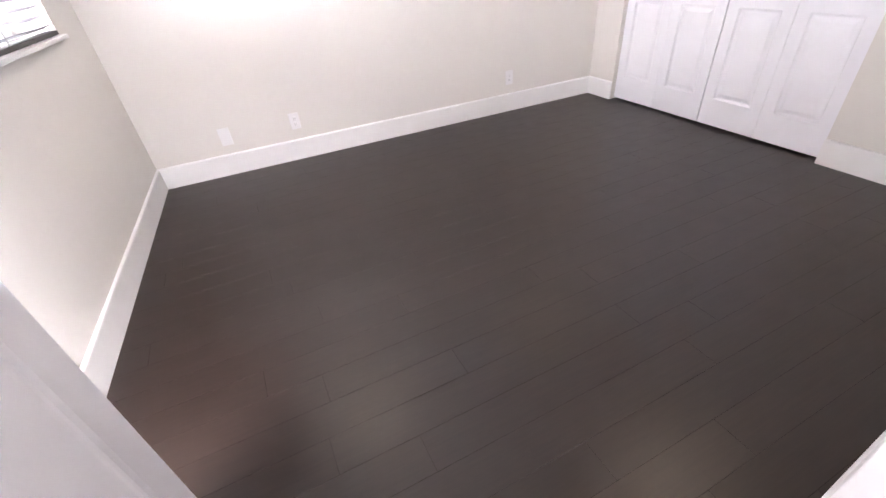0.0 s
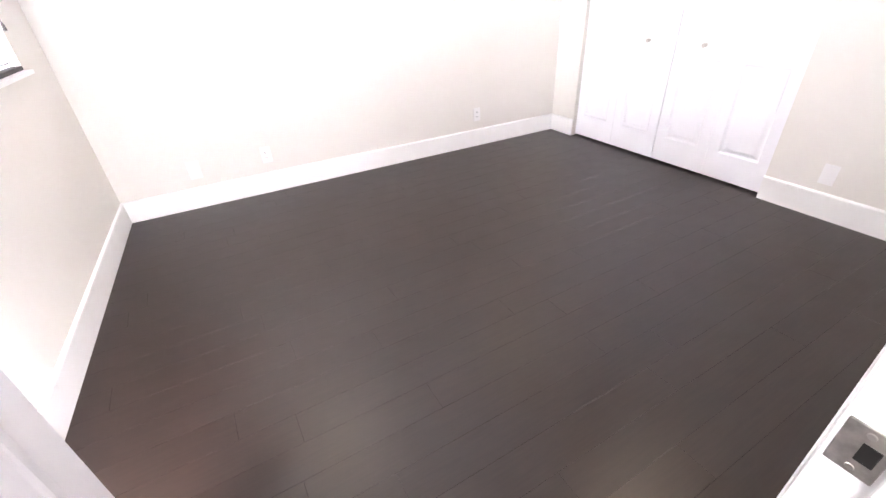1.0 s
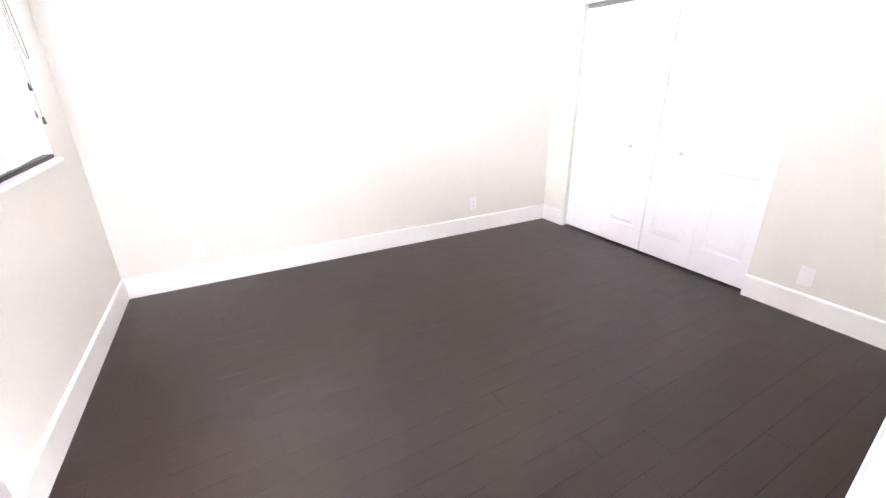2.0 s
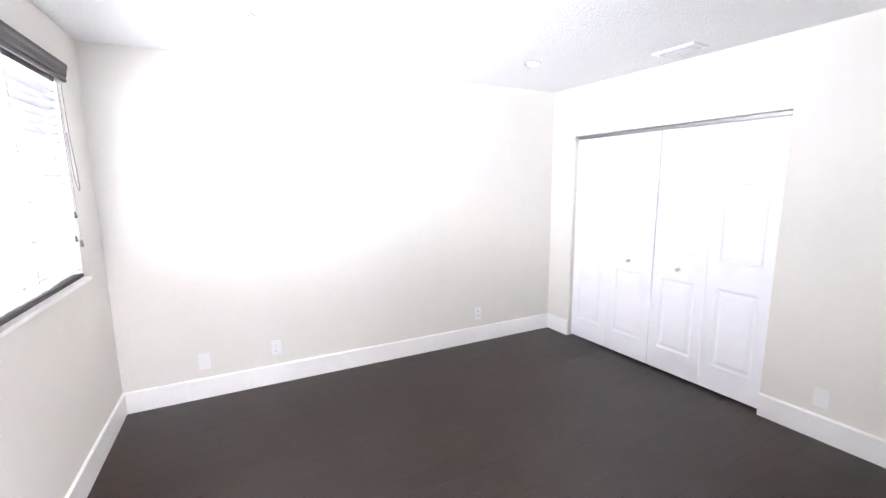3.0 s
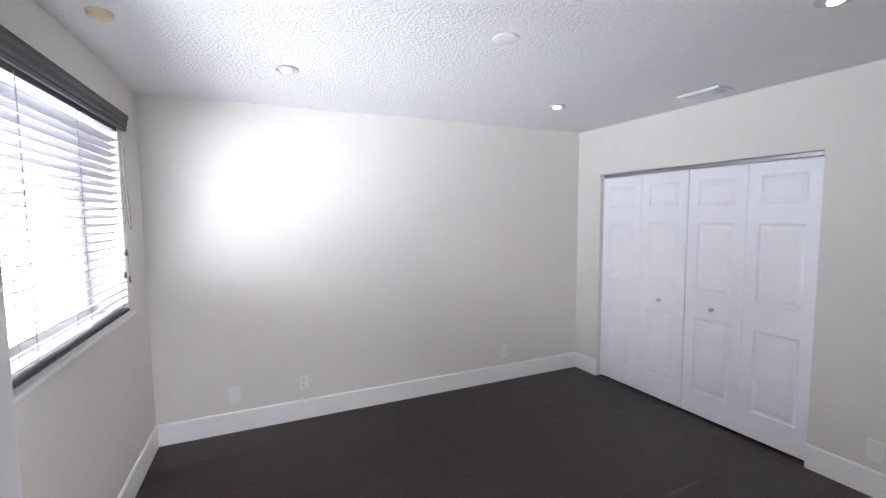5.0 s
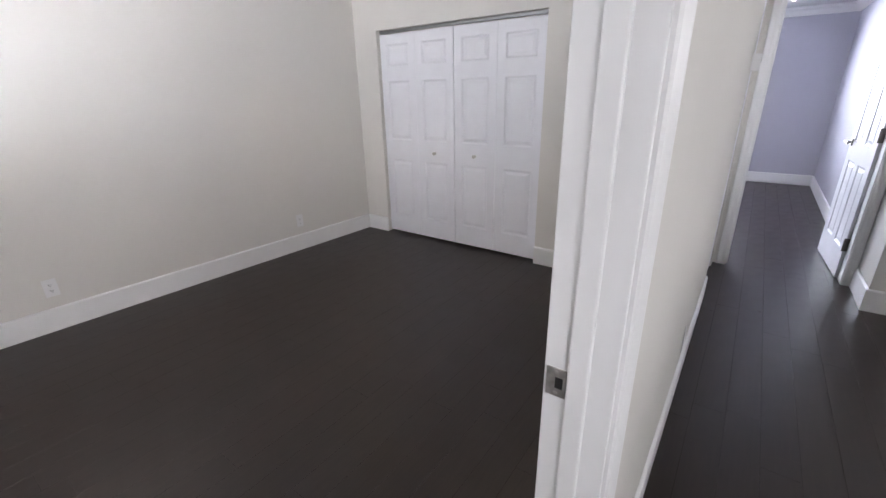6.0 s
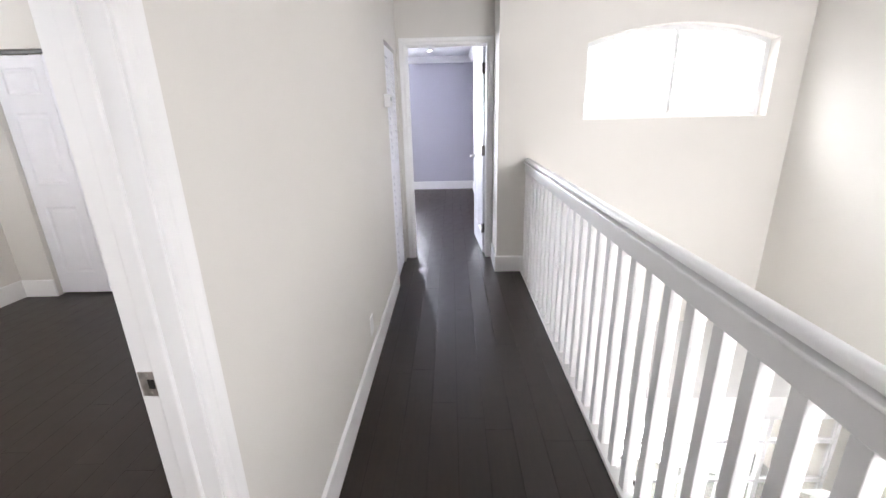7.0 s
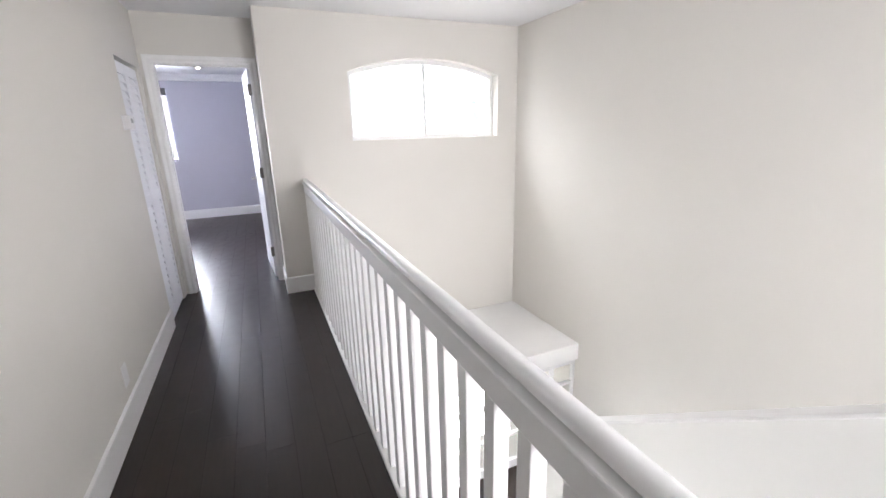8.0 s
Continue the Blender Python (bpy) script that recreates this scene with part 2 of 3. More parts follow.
wall_window = structure("wall_window", wall_with_holes("x", -0.215, 0.2, YB - 0.05, 0.15, -0.02, CEIL + 0.02, [(WY1, WY0, WZ0, WZ1)]), WALL, "greige painted wall with a window opening", "wall")
wall_back = structure("wall_back", one_box(-0.1, XB + 0.8, 0, 0.15, -0.02, CEIL + 0.02), WALL, "greige painted bedroom wall with outlets low down", "wall")
structure("wall_closet", wall_with_holes("x", XB, 0.11, YB + 0.001, -0.001, -0.02, CEIL + 0.02, [(CL1, CL0, -0.03, CLH)]), WALL, "greige painted wall round the closet opening", "wall")
structure("wall_hall", wall_with_holes("y", YH, YB - YH, -0.2, XD - 0.001, -0.02, CEIL + 0.02, [(DOOR0 - 0.02, DOOR1 + 0.02, -0.03, DOORH + 0.02), (3.83, 4.48, -0.03, 2.0)]), WALL, "greige painted wall between hall and bedroom", "wall")
structure("wall_hall_west", wall_with_holes("y", YH, YB - YH, -1.3, -0.201, -0.02, CEIL + 0.02, []), WALL, "greige painted hall wall", "wall")
# the opening is assumed, for the added landing lamp
structure("wall_end", wall_with_holes("x", -1.42, 0.12, YV, YH, LOW, CEIL + 0.02, [(-6.5, -5.0, 1.05, 1.95)]), WALL, "greige painted wall at the hall's near end", "wall")
structure("wall_far_door", wall_with_holes("x", XD, 0.11, YR - 0.4, YF1, -0.02, CEIL + 0.02, [(-4.32, -3.547, -0.03, 2.068)]), WALL, "greige painted wall round the far doorway", "wall")
structure("wall_passage", one_box(XA, XD, YR - 0.12, YR, -0.02, CEIL + 0.02), WALL, "greige painted side wall of the passage", "wall")
structure("wall_stair", one_box(-1.3, XA + 0.2, YV - 0.12, YV, LOW, CEIL + 0.02), WALL, "pale painted stairwell wall", "wall")
structure("wall_closet_back", wall_with_holes("x", 4.42, 0.06, YB, 0, -0.02, CEIL + 0.02, []), WALL, "painted back wall of the closet", "wall")
structure("wall_closet_side", one_box(XB + 0.11, 4.42, -2.4, -2.34, 0, CEIL), WALL, "painted side wall of the closet", "wall")
structure("wall_under_hall", one_box(-1.3, XA, -4.69, -4.62, LOW, -0.061), WALL, "painted wall below the hall floor", "wall")


def arch_wall():
    """The wall with the arched window cut out: strips either side of the arch."""
    bm = bmesh.new()
    ya, yb, z0, z1, top = -5.094, -6.636, 1.374, 1.976, 2.106
    box(bm, XA, XA + 0.2, YR - 0.12, ya, LOW, CEIL + 0.02)
    box(bm, XA, XA + 0.2, yb, YV, LOW, CEIL + 0.02)
    box(bm, XA, XA + 0.2, ya, yb, -0.72, z0)
    n = 24
    half, mid, rise = (ya - yb) / 2, (ya + yb) / 2, top - z1
    rad = (half * half + rise * rise) / (2 * rise)
    for i in range(n):
        y0, y1 = yb + (ya - yb) * i / n, yb + (ya - yb) * (i + 1) / n
        h0, h1 = (top - rad + math.sqrt(rad * rad - (y - mid) ** 2) for y in (y0, y1))
        v = [bm.verts.new(c) for c in ((XA, y0, h0), (XA, y1, h1), (XA, y1, CEIL + 0.02), (XA, y0, CEIL + 0.02),
                                       (XA + 0.2, y0, h0), (XA + 0.2, y1, h1), (XA + 0.2, y1, CEIL + 0.02), (XA + 0.2, y0, CEIL + 0.02))]
        for f in ((0, 3, 2, 1), (4, 5, 6, 7), (0, 1, 5, 4), (3, 7, 6, 2)):
            bm.faces.new([v[k] for k in f])
    bmesh.ops.remove_doubles(bm, verts=bm.verts, dist=1e-5)
    return bm, (ya, yb, z0, z1, top, rad, mid)


abm, ARCH = arch_wall()
structure("wall_arch", abm, WALL, "pale painted wall with an arched window", "wall")
structure("wall_far_room_end", wall_with_holes("x", XF, 0.2, YF0 - 0.12, YF1 + 0.12, -0.02, CEIL + 0.02, [(-3.04, -1.44, 1.03, 2.15)]), COOL, "cool grey painted wall of the far room", "wall")
structure("wall_far_room_side", one_box(XD + 0.11, XF, YF0 - 0.12, YF0, -0.02, CEIL + 0.02), COOL, "cool grey painted wall behind the open door", "wall")
structure("wall_far_room_other", one_box(XD + 0.11, XF, YF1, YF1 + 0.12, -0.02, CEIL + 0.02), COOL, "cool grey painted wall of the far room", "wall")
structure("ceiling_bedroom", one_box(-0.45, 4.5, YB - 0.03, 0.15, CEIL, CEIL + 0.12), CEILM, "white knockdown textured ceiling", "ceiling")
structure("ceiling_hall", box(one_box(-1.4, XA + 0.2, YV - 0.12, YB - 0.031, CEIL, CEIL + 0.12), XA + 0.2, XD + 0.05, YR - 0.12, YB - 0.031, CEIL, CEIL + 0.12), SMOOTH, "smooth white hall ceiling", "ceiling")
structure("ceiling_far_room", one_box(XD + 0.051, XF + 0.2, YF0 - 0.12, YF1 + 0.12, CEIL, CEIL + 0.12), SMOOTH, "smooth white ceiling of the far room", "ceiling")


# ---- floors ----
def board_mesh(length, width):
    """One floor board with eased top edges; its origin is its corner."""
    bm = bmesh.new()
    e, g, t = 0.0001, 0.0004, 0.012
    low = [(g, g), (length - g, g), (length - g, width - g), (g, width - g)]
    high = [(g + e, g + e), (length - g - e, g + e), (length - g - e, width - g - e), (g + e, width - g - e)]
    rings = [[bm.verts.new((x, y, z)) for x, y in ring] for ring, z in ((low, -t), (low, -e * 0.8), (high, 0))]
    for a, b in zip(rings, rings[1:]):
        for i in range(4):
            bm.faces.new((a[i], a[(i + 1) % 4], b[(i + 1) % 4], b[i]))
    bm.faces.new(rings[2])
    bmesh.ops.recalc_face_normals(bm, faces=bm.faces)
    return bm


BOARD, RUN, ROW0 = 0.1335, 1.22, -2.234
ENDS = {0: 0.62, 2: 0.583, 3: 0.848, 5: 1.288, -1: 0.421, -2: 1.03, -3: 0.69, -5: 0.607}
BOARD_MESHES = {}


def lay_boards(name, label, x0, x1, y0, y1, z=0.0, seed=1):
    """A floor slab with boards along x on it, staggered from row to row."""
    slab = structure(name, one_box(x0, x1, y0, y1, z - 0.06, z - 0.013), GAP, label, "floor")
    rng = random.Random(seed)
    k0, k1 = math.floor((ROW0 - y1) / BOARD), math.ceil((ROW0 - y0) / BOARD)
    for k in range(k0, k1):
        top, low = min(y1, ROW0 - k * BOARD), max(y0, ROW0 - (k + 1) * BOARD)
        if top - low < 0.008:
            continue
        start = ENDS.get(k, rng.uniform(0, RUN)) if seed == 1 else rng.uniform(0, RUN)
        x = start - RUN * math.ceil((start - x0) / RUN)
        while x < x1 - 0.004:
            a, b = max(x, x0), min(x + RUN, x1)
            x += RUN
            if b - a < 0.01:
                continue
            key = (round(b - a, 3), round(top - low, 3))
            if key not in BOARD_MESHES:
                BOARD_MESHES[key] = mesh_of("board", board_mesh(b - a, top - low), FLOOR)
                BOARD_MESHES[key].materials.append(GAP)
                for p in BOARD_MESHES[key].polygons:
                    p.material_index = 0 if p.normal.z > 0.95 else 1
            ob = new("board", BOARD_MESHES[key])
            ob.parent = slab
            ob.location = (a, low, z)
    return slab


# ---- baseboards and trim ----
BASE = [(0, 0), (0.013, 0), (0.014, 0.144), (0.012, 0.150), (0.006, 0.154), (0, 0.156)]


def baseboard(a, b, label="white painted flat baseboard"):
    """Runs from a to b with the room on its left."""
    return structure("baseboard", sweep(bmesh.new(), BASE, ((*a, 0.0), (*b, 0.0))), TRIM, label, "baseboard")


back_base = baseboard((XB - 0.0005, -0.0005), (-0.0145, -0.0005))
window_base = baseboard((-0.0145, -0.014), (-0.0145, YB + 0.02))
baseboard((XB - 0.0005, CL0 + 0.0), (XB - 0.0005, -0.17))
baseboard((XB - 0.0005, YB + 0.014), (XB - 0.0005, CL1))
baseboard((DOOR1 + 0.085, YB + 0.0005), (XB - 0.014, YB + 0.0005))
baseboard((3.828, YH - 0.0005), (DOOR1 + 0.09, YH - 0.0005))
baseboard((DOOR0 - 0.09, YH - 0.0005), (-1.3, YH - 0.0005))
baseboard((XA - 0.0005, -4.62), (XA - 0.0005, YR + 0.0135))
baseboard((XA - 0.0135, YR + 0.0005), (XD - 0.02, YR + 0.0005))
baseboard((XF - 0.0005, YF0 + 0.001), (XF - 0.0005, YF1 - 0.001))
baseboard((XD + 0.9, YF0 + 0.0005), (XF - 0.014, YF0 + 0.0005))
baseboard((XF - 0.014, YF1 - 0.0005), (XD + 0.12, YF1 - 0.0005))
CROWN = [(0, 0), (0.018, 0), (0.026, 0.012), (0.03, 0.03), (0.05, 0.062), (0.075, 0.082), (0.08, 0.1), (0.086, 0.11), (0, 0.11)]
for a, b in (((XF - 0.0005, YF0), (XF - 0.0005, YF1)), ((XD + 0.11, YF0 + 0.0005), (XF - 0.001, YF0 + 0.0005)), ((XF, YF1 - 0.0005), (XD + 0.11, YF1 - 0.0005))):
    structure("trim", sweep(bmesh.new(), CROWN, ((*a, CEIL - 0.111), (*b, CEIL - 0.111))), TRIM, "white crown moulding under the ceiling", "trim")

CASING = [(0, 0), (0.0, 0.010), (0.006, 0.014), (0.018, 0.016), (0.03, 0.0135), (0.05, 0.018), (0.058, 0.018), (0.062, 0.014), (0.062, 0)]


def casing(name, origin, along, out, width, height, label, depth=1.0):
    """Moulded door casing round an opening: two legs and a head, mitred; along and out are unit vectors in the wall's plane and off it."""
    bm = bmesh.new()
    o, u, w = Vector(origin), Vector(along), Vector(out)
    up = Vector((0, 0, 1))
    corners = ((-1, 0, 0), (-1, 1, 1), (1, 1, 1), (1, 0, 0))
    rings = []
    for sx, sz, _ in corners:
        base = o + u * (0 if sx < 0 else width) + up * (height if sz else 0)
        rings.append([bm.verts.new(base + u * sx * s + up * (s if sz else 0) + w * d * depth) for s, d in CASING])
    k = len(CASING)
    for a, b in zip(rings, rings[1:]):
        for i in range(k):
            bm.faces.new((a[i], a[(i + 1) % k], b[(i + 1) % k], b[i]))
    bm.faces.new(rings[0])
    bm.faces.new(rings[-1])
    bmesh.ops.recalc_face_normals(bm, faces=bm.faces)
    return structure(name, bm, TRIM, label, "trim")


def leaf_mesh(w, h, t, rects):
    """A moulded panel door leaf standing in the x-z plane, front at y = 0, back at y = t. Returns frame and panels."""
    body = bmesh.new()
    us = sorted({0, w, *[r[0] for r in rects], *[r[1] for r in rects]})
    vs = sorted({0, h, *[r[2] for r in rects], *[r[3] for r in rects]})
    steps = ((0.0, 0.0), (0.004, 0.0025), (0.011, 0.0075), (0.02, 0.0085))
    panels = []
    for side, base in ((1, 0.0), (-1, t)):
        for u0, u1 in zip(us, us[1:]):
            for v0, v1 in zip(vs, vs[1:]):
                if any(r[0] <= u0 and u1 <= r[1] and r[2] <= v0 and v1 <= r[3] for r in rects):
                    continue
                body.faces.new([body.verts.new((u, base, v)) for u, v in ((u0, v0), (u1, v0), (u1, v1), (u0, v1))])
        for r in rects:
            rings = [[body.verts.new((u, base + side * d, v)) for u, v in ((r[0] + i, r[2] + i), (r[1] - i, r[2] + i), (r[1] - i, r[3] - i), (r[0] + i, r[3] - i))] for i, d in steps]
            for a, b in zip(rings, rings[1:]):
                for i in range(4):
                    body.faces.new((a[i], a[(i + 1) % 4], b[(i + 1) % 4], b[i]))
    for c in (((0, 0, 0), (0, t, 0), (0, t, h), (0, 0, h)), ((w, 0, 0), (w, t, 0), (w, t, h), (w, 0, h)), ((0, 0, 0), (w, 0, 0), (w, t, 0), (0, t, 0)), ((0, 0, h), (w, 0, h), (w, t, h), (0, t, h))):
        body.faces.new([body.verts.new(p) for p in c])
    bmesh.ops.remove_doubles(body, verts=body.verts, dist=1e-5)
    bmesh.ops.recalc_face_normals(body, faces=body.faces)
    for r in rects:
        bm = bmesh.new()
        prof = ((0.02, 0.0085), (0.026, 0.0075), (0.042, 0.0025), (0.046, 0.0018))
        rings = []
        for base, side, order in ((0.0, 1, prof), (t, -1, tuple(reversed(prof)))):
            for i, d in order:
                rings.append([bm.verts.new((u, base + side * d, v)) for u, v in ((r[0] + i, r[2] + i), (r[1] - i, r[2] + i), (r[1] - i, r[3] - i), (r[0] + i, r[3] - i))])
        rings = rings[3::-1] + rings[:3:-1]
        for a, b in zip(rings, rings[1:]):
            for i in range(4):
                bm.faces.new((a[i], a[(i + 1) % 4], b[(i + 1) % 4], b[i]))
        bm.faces.new(rings[0])
        bm.faces.new(rings[-1])
        bmesh.ops.recalc_face_normals(bm, faces=bm.faces)
        panels.append(bm)
    return body, panels


def lever_handle(parent, u, z, front, towards):
    """A lever on a square rose; front is the y of the door's face, towards the way that the lever points."""
    s = -1 if front <= 0.001 else 1
    rose = part("rose", one_box(u - 0.027, u + 0.027, front, front + s * 0.009, z - 0.027, z + 0.027, 0.0015), NICKEL, parent, "satin nickel square rose")
    bm = drum(bmesh.new(), (u, front + s * 0.009, z), (0, s, 0), 0.011, 0.011, 0.04)
    part("neck", bm, NICKEL, rose)
    part("lever", one_box(u - 0.012 if towards > 0 else u + 0.012, u + towards * 0.115, front + s * 0.043, front + s * 0.057, z - 0.01, z + 0.01, 0.003), NICKEL, rose, "satin nickel lever")


SIX = lambda w, h: [(a, b, c * h / 2.03, d * h / 2.03) for a, b in ((0.11, w / 2 - 0.05), (w / 2 + 0.05, w - 0.11)) for c, d in ((0.22, 0.83), (0.98, 1.56), (1.68, 1.91))]


def panel_door(name, label, w, h, place, turn, lever_u):
    """A six-panel door leaf with its levers and hinges; it hangs at u = 0."""
    d = thing(name, label, "door", place, turn)
    body, panels = leaf_mesh(w, h, 0.035, SIX(w, h))
    leaf = part("leaf", body, DOORW, d)
    for bm in panels:
        part("panel", bm, DOORW, leaf)
    for front in (0.0, 0.035):
        lever_handle(d, lever_u, 0.97, front, -1)
    part("latch_plate", one_box(w - 0.0005, w + 0.0012, 0.005, 0.03, 0.958, 1.018), NICKEL, d, "satin nickel latch plate")
    for z in (0.22, 1.03, 1.8):
        bm = drum(bmesh.new(), (-0.006, 0.041, z), (0, 0, 1), 0.0065, 0.0065, 0.1, 12)
        box(bm, -0.004, -0.0005, 0.002, 0.036, z, z + 0.1)
        part("hinge", bm, HINGE, d, "dark satin nickel butt hinge")
    return d


# ---- doorways ----
def lining(name, axis, at0, at1, a0, a1, h, stop_at, stop_w, label, both=True):
    """Jamb boards and stops that line an opening from a0 to a1 in a wall between at0 and at1."""
    frame_ = thing(name, label, "door frame", kind="structure")

    def put(n, p0, p1, z0, z1, q0, q1, bevel=0.0015):
        bm = one_box(p0, p1, q0, q1, z0, z1, bevel) if axis == "y" else one_box(q0, q1, p0, p1, z0, z1, bevel)
        return part(n, bm, TRIM, frame_)

    put("jamb", a0 - 0.018, a0, 0.001, h + 0.018, at0, at1)
    put("jamb", a1, a1 + 0.018, 0.001, h + 0.018, at0, at1)
    put("head_jamb", a0 - 0.0005, a1 + 0.0005, h, h + 0.018, at0, at1)
    if both:
        put("stop", a0, a0 + 0.011, 0.001, h, stop_at, stop_at + stop_w, 0.003)
    put("stop", a1 - 0.011, a1, 0.001, h, stop_at, stop_at + stop_w, 0.003)
    put("stop", a0, a1, h - 0.011, h, stop_at, stop_at + stop_w, 0.003)
    return frame_


bed_frame = lining("door_frame_1", "y", YH - 0.004, YB + 0.004, DOOR0, DOOR1, DOORH, -3.438, 0.032, "white painted door jambs with a strike plate")
bm = one_box(DOOR1 - 0.0016, DOOR1 + 0.001, -3.403, -3.37, 0.967, 1.02, 0.001)
plate = part("strike_plate", bm, STRIKE, bed_frame, "worn satin nickel strike plate")
# solid dark block; the hole's shade is in its colour
part("latch_hole", one_box(DOOR1 - 0.0022, DOOR1 + 0.0005, -3.398, -3.385, 0.983, 1.004, 0.001), HOLE_SHADE, plate, "dark block coloured as the latch hole's shade")
for z in (0.974, 1.013):
    part("screw", drum(bmesh.new(), (DOOR1 - 0.0014, -3.387, z), (-1, 0, 0), 0.0035, 0.003, 0.001, 12), NICKEL, plate)
casing("casing_1", (DOOR0 - 0.006, YH, 0.001), (1, 0, 0), (0, -1, 0), DOOR1 - DOOR0 + 0.012, DOORH + 0.006, "white moulded casing on the hall side")
casing("casing_2", (DOOR0 - 0.006, YB, 0.001), (1, 0, 0), (0, 1, 0), DOOR1 - DOOR0 + 0.012, DOORH + 0.006, "white moulded casing on the bedroom side", 0.6)
panel_door("bedroom_door", "white six-panel door standing open into the bedroom", 0.812, 2.03, (0.213, -3.318, 0.008), 91.6, 0.75)

far_frame = lining("door_frame_2", "x", XD - 0.004, XD + 0.114, -4.302, -3.565, 2.05, XD + 0.03, 0.035, "white painted jambs of the far doorway", False)
casing("casing_3", (XD, -4.307, 0.001), (0, 1, 0), (-1, 0, 0), 0.747, 2.054, "white moulded casing round the far doorway")
panel_door("far_door", "white six-panel door standing open into the far room", 0.73, 2.036, (XD + 0.124, -4.316, 0.008), 3.9, 0.67)


# ---- louvred closet door in the hall ----
def louvred_door():
    d = thing("louvred_door", "white louvred closet door set in the hall wall", "door")
    x0, x1, y0, y1 = 3.834, 4.476, YH + 0.012, YH + 0.04
    for a, b in ((x0, x0 + 0.302), (x0 + 0.308, x1)):
        leaf = part("leaf_stile", box(one_box(a, a + 0.045, y0, y1, 0.012, 1.975, 0.002), b - 0.045, b, y0, y1, 0.012, 1.975, 0.002), DOORW, d)
        for z0, z1 in ((0.012, 0.15), (0.95, 1.04), (1.9, 1.975)):
            part("rail", one_box(a + 0.045, b - 0.045, y0 + 0.002, y1 - 0.002, z0, z1), DOORW, leaf)
        slat = None
        for z0, z1 in ((0.15, 0.95), (1.04, 1.9)):
            n = int((z1 - z0) / 0.054)
            for i in range(n):
                z = z0 + (i + 0.5) * (z1 - z0) / n
                if slat is None:
                    slat = mesh_of("slat", one_box(0, b - a - 0.09, -0.034, 0.034, -0.003, 0.003), DOORW)
                ob = new("slat", slat)
                ob.parent = leaf
                ob.matrix_basis = pose(a + 0.045, (y0 + y1) / 2, z, 69, 0, 0)
    return d


louvred_door()
structure("wall_linen", box(one_box(3.79, 4.56, -2.7, -2.66, 0, CEIL), 3.79, 3.83, YB + 0.001, -2.7, 0, CEIL), WALL, "painted inside of the hall closet", "wall")

# ---- bedroom closet ----
CLX = XB + 0.04


def closet_leaf(name, y_from, width, knob_u):
    """One bifold pair's leaf facing the bedroom; it runs towards minus y."""
    m = 0.076
    rects = [(m, width - m, c, d) for c, d in ((0.187, 0.776), (0.972, 1.527), (1.661, 1.852))]
    body, panels = leaf_mesh(width, 1.94, 0.03, rects)
    leaf = part("leaf", body, DOORW, name)
    leaf.matrix_basis = pose(CLX, y_from, 0.016, 0, 0, -90)
    for bm in panels:
        part("panel", bm, DOORW, leaf)
    if knob_u:
        bm = lathe(bmesh.new(), [(0.0, 0.036), (0.011, 0.035), (0.0155, 0.028), (0.0145, 0.022), (0.007, 0.015), (0.006, 0.004), (0.0125, 0.003), (0.0125, 0)], (knob_u, 0, 0.865), (0, -1, 0))
        part("knob", bm, NICKEL, leaf, "small satin nickel knob", True)


w4 = (CL0 - CL1 - 0.02) / 4
for i, ks in enumerate(((None, 0.207), (0.218, None))):
    pair = thing("bifold_door", "white six-panel bifold closet door with a small nickel knob", "closet door", group="closet bifold doors")
    y = CL0 - 0.005 - i * (2 * w4 + 0.008)
    closet_leaf(pair, y, w4 - 0.0015, ks[0])
    closet_leaf(pair, y - w4 - 0.001, w4 - 0.0015, ks[1])
track = thing("closet_track", "grey metal bifold track under the closet header", "track")
part("rail", box(box(one_box(CLX + 0.002, CLX + 0.005, CL1 + 0.004, CL0 - 0.004, CLH - 0.026, CLH - 0.001), CLX + 0.027, CLX + 0.03, CL1 + 0.004, CL0 - 0.004, CLH - 0.026, CLH - 0.001), CLX + 0.002, CLX + 0.03, CL1 + 0.004, CL0 - 0.004, CLH - 0.004, CLH - 0.001), ALU, track)
for y in (CL0 - 0.03, CL1 + 0.03, (CL0 + CL1) / 2 + 0.02, (CL0 + CL1) / 2 - 0.02):
    part("pivot", drum(bmesh.new(), (CLX + 0.016, y, CLH - 0.03), (0, 0, 1), 0.005, 0.005, 0.026, 10), ALU, track)


# ---- wall plates ----
def wall_plate(name, label, place, turn, sockets=0, size=(0.072, 0.118), category="wall plate", group="wall plates"):
    """A cover plate with softened edges; it faces local minus y."""
    p = thing(name, label, category, place, turn, group)
    w, h = size
    part("cover", one_box(-w / 2, w / 2, -0.006, -0.0005, -h / 2, h / 2, 0.002), PLATE, p)
    for z in ((-0.02, 0.02) if sockets == 2 else ()):
        face = part("socket", lathe(bmesh.new(), [(0.0, 0.0022), (0.0155, 0.002), (0.0165, 0.0), ], (0, -0.006, z), (0, -1, 0), 20), PLATE, p)
        for dx in (-0.006, 0.006):
            part("slot", one_box(dx - 0.0012, dx + 0.0012, -0.0088, -0.0078, z - 0.004, z + 0.005), SLOT_SHADE, face)
        part("slot", drum(bmesh.new(), (0, -0.0078, z - 0.0095), (0, -1, 0), 0.0022, 0.0022, 0.001, 10), SLOT_SHADE, face)
    for z in ((0,) if sockets == 2 else (-0.042, 0.042)):
        part("screw", drum(bmesh.new(), (0, -0.006, z), (0, -1, 0), 0.003, 0.0026, 0.0008, 10), PLATE, p)
    return p


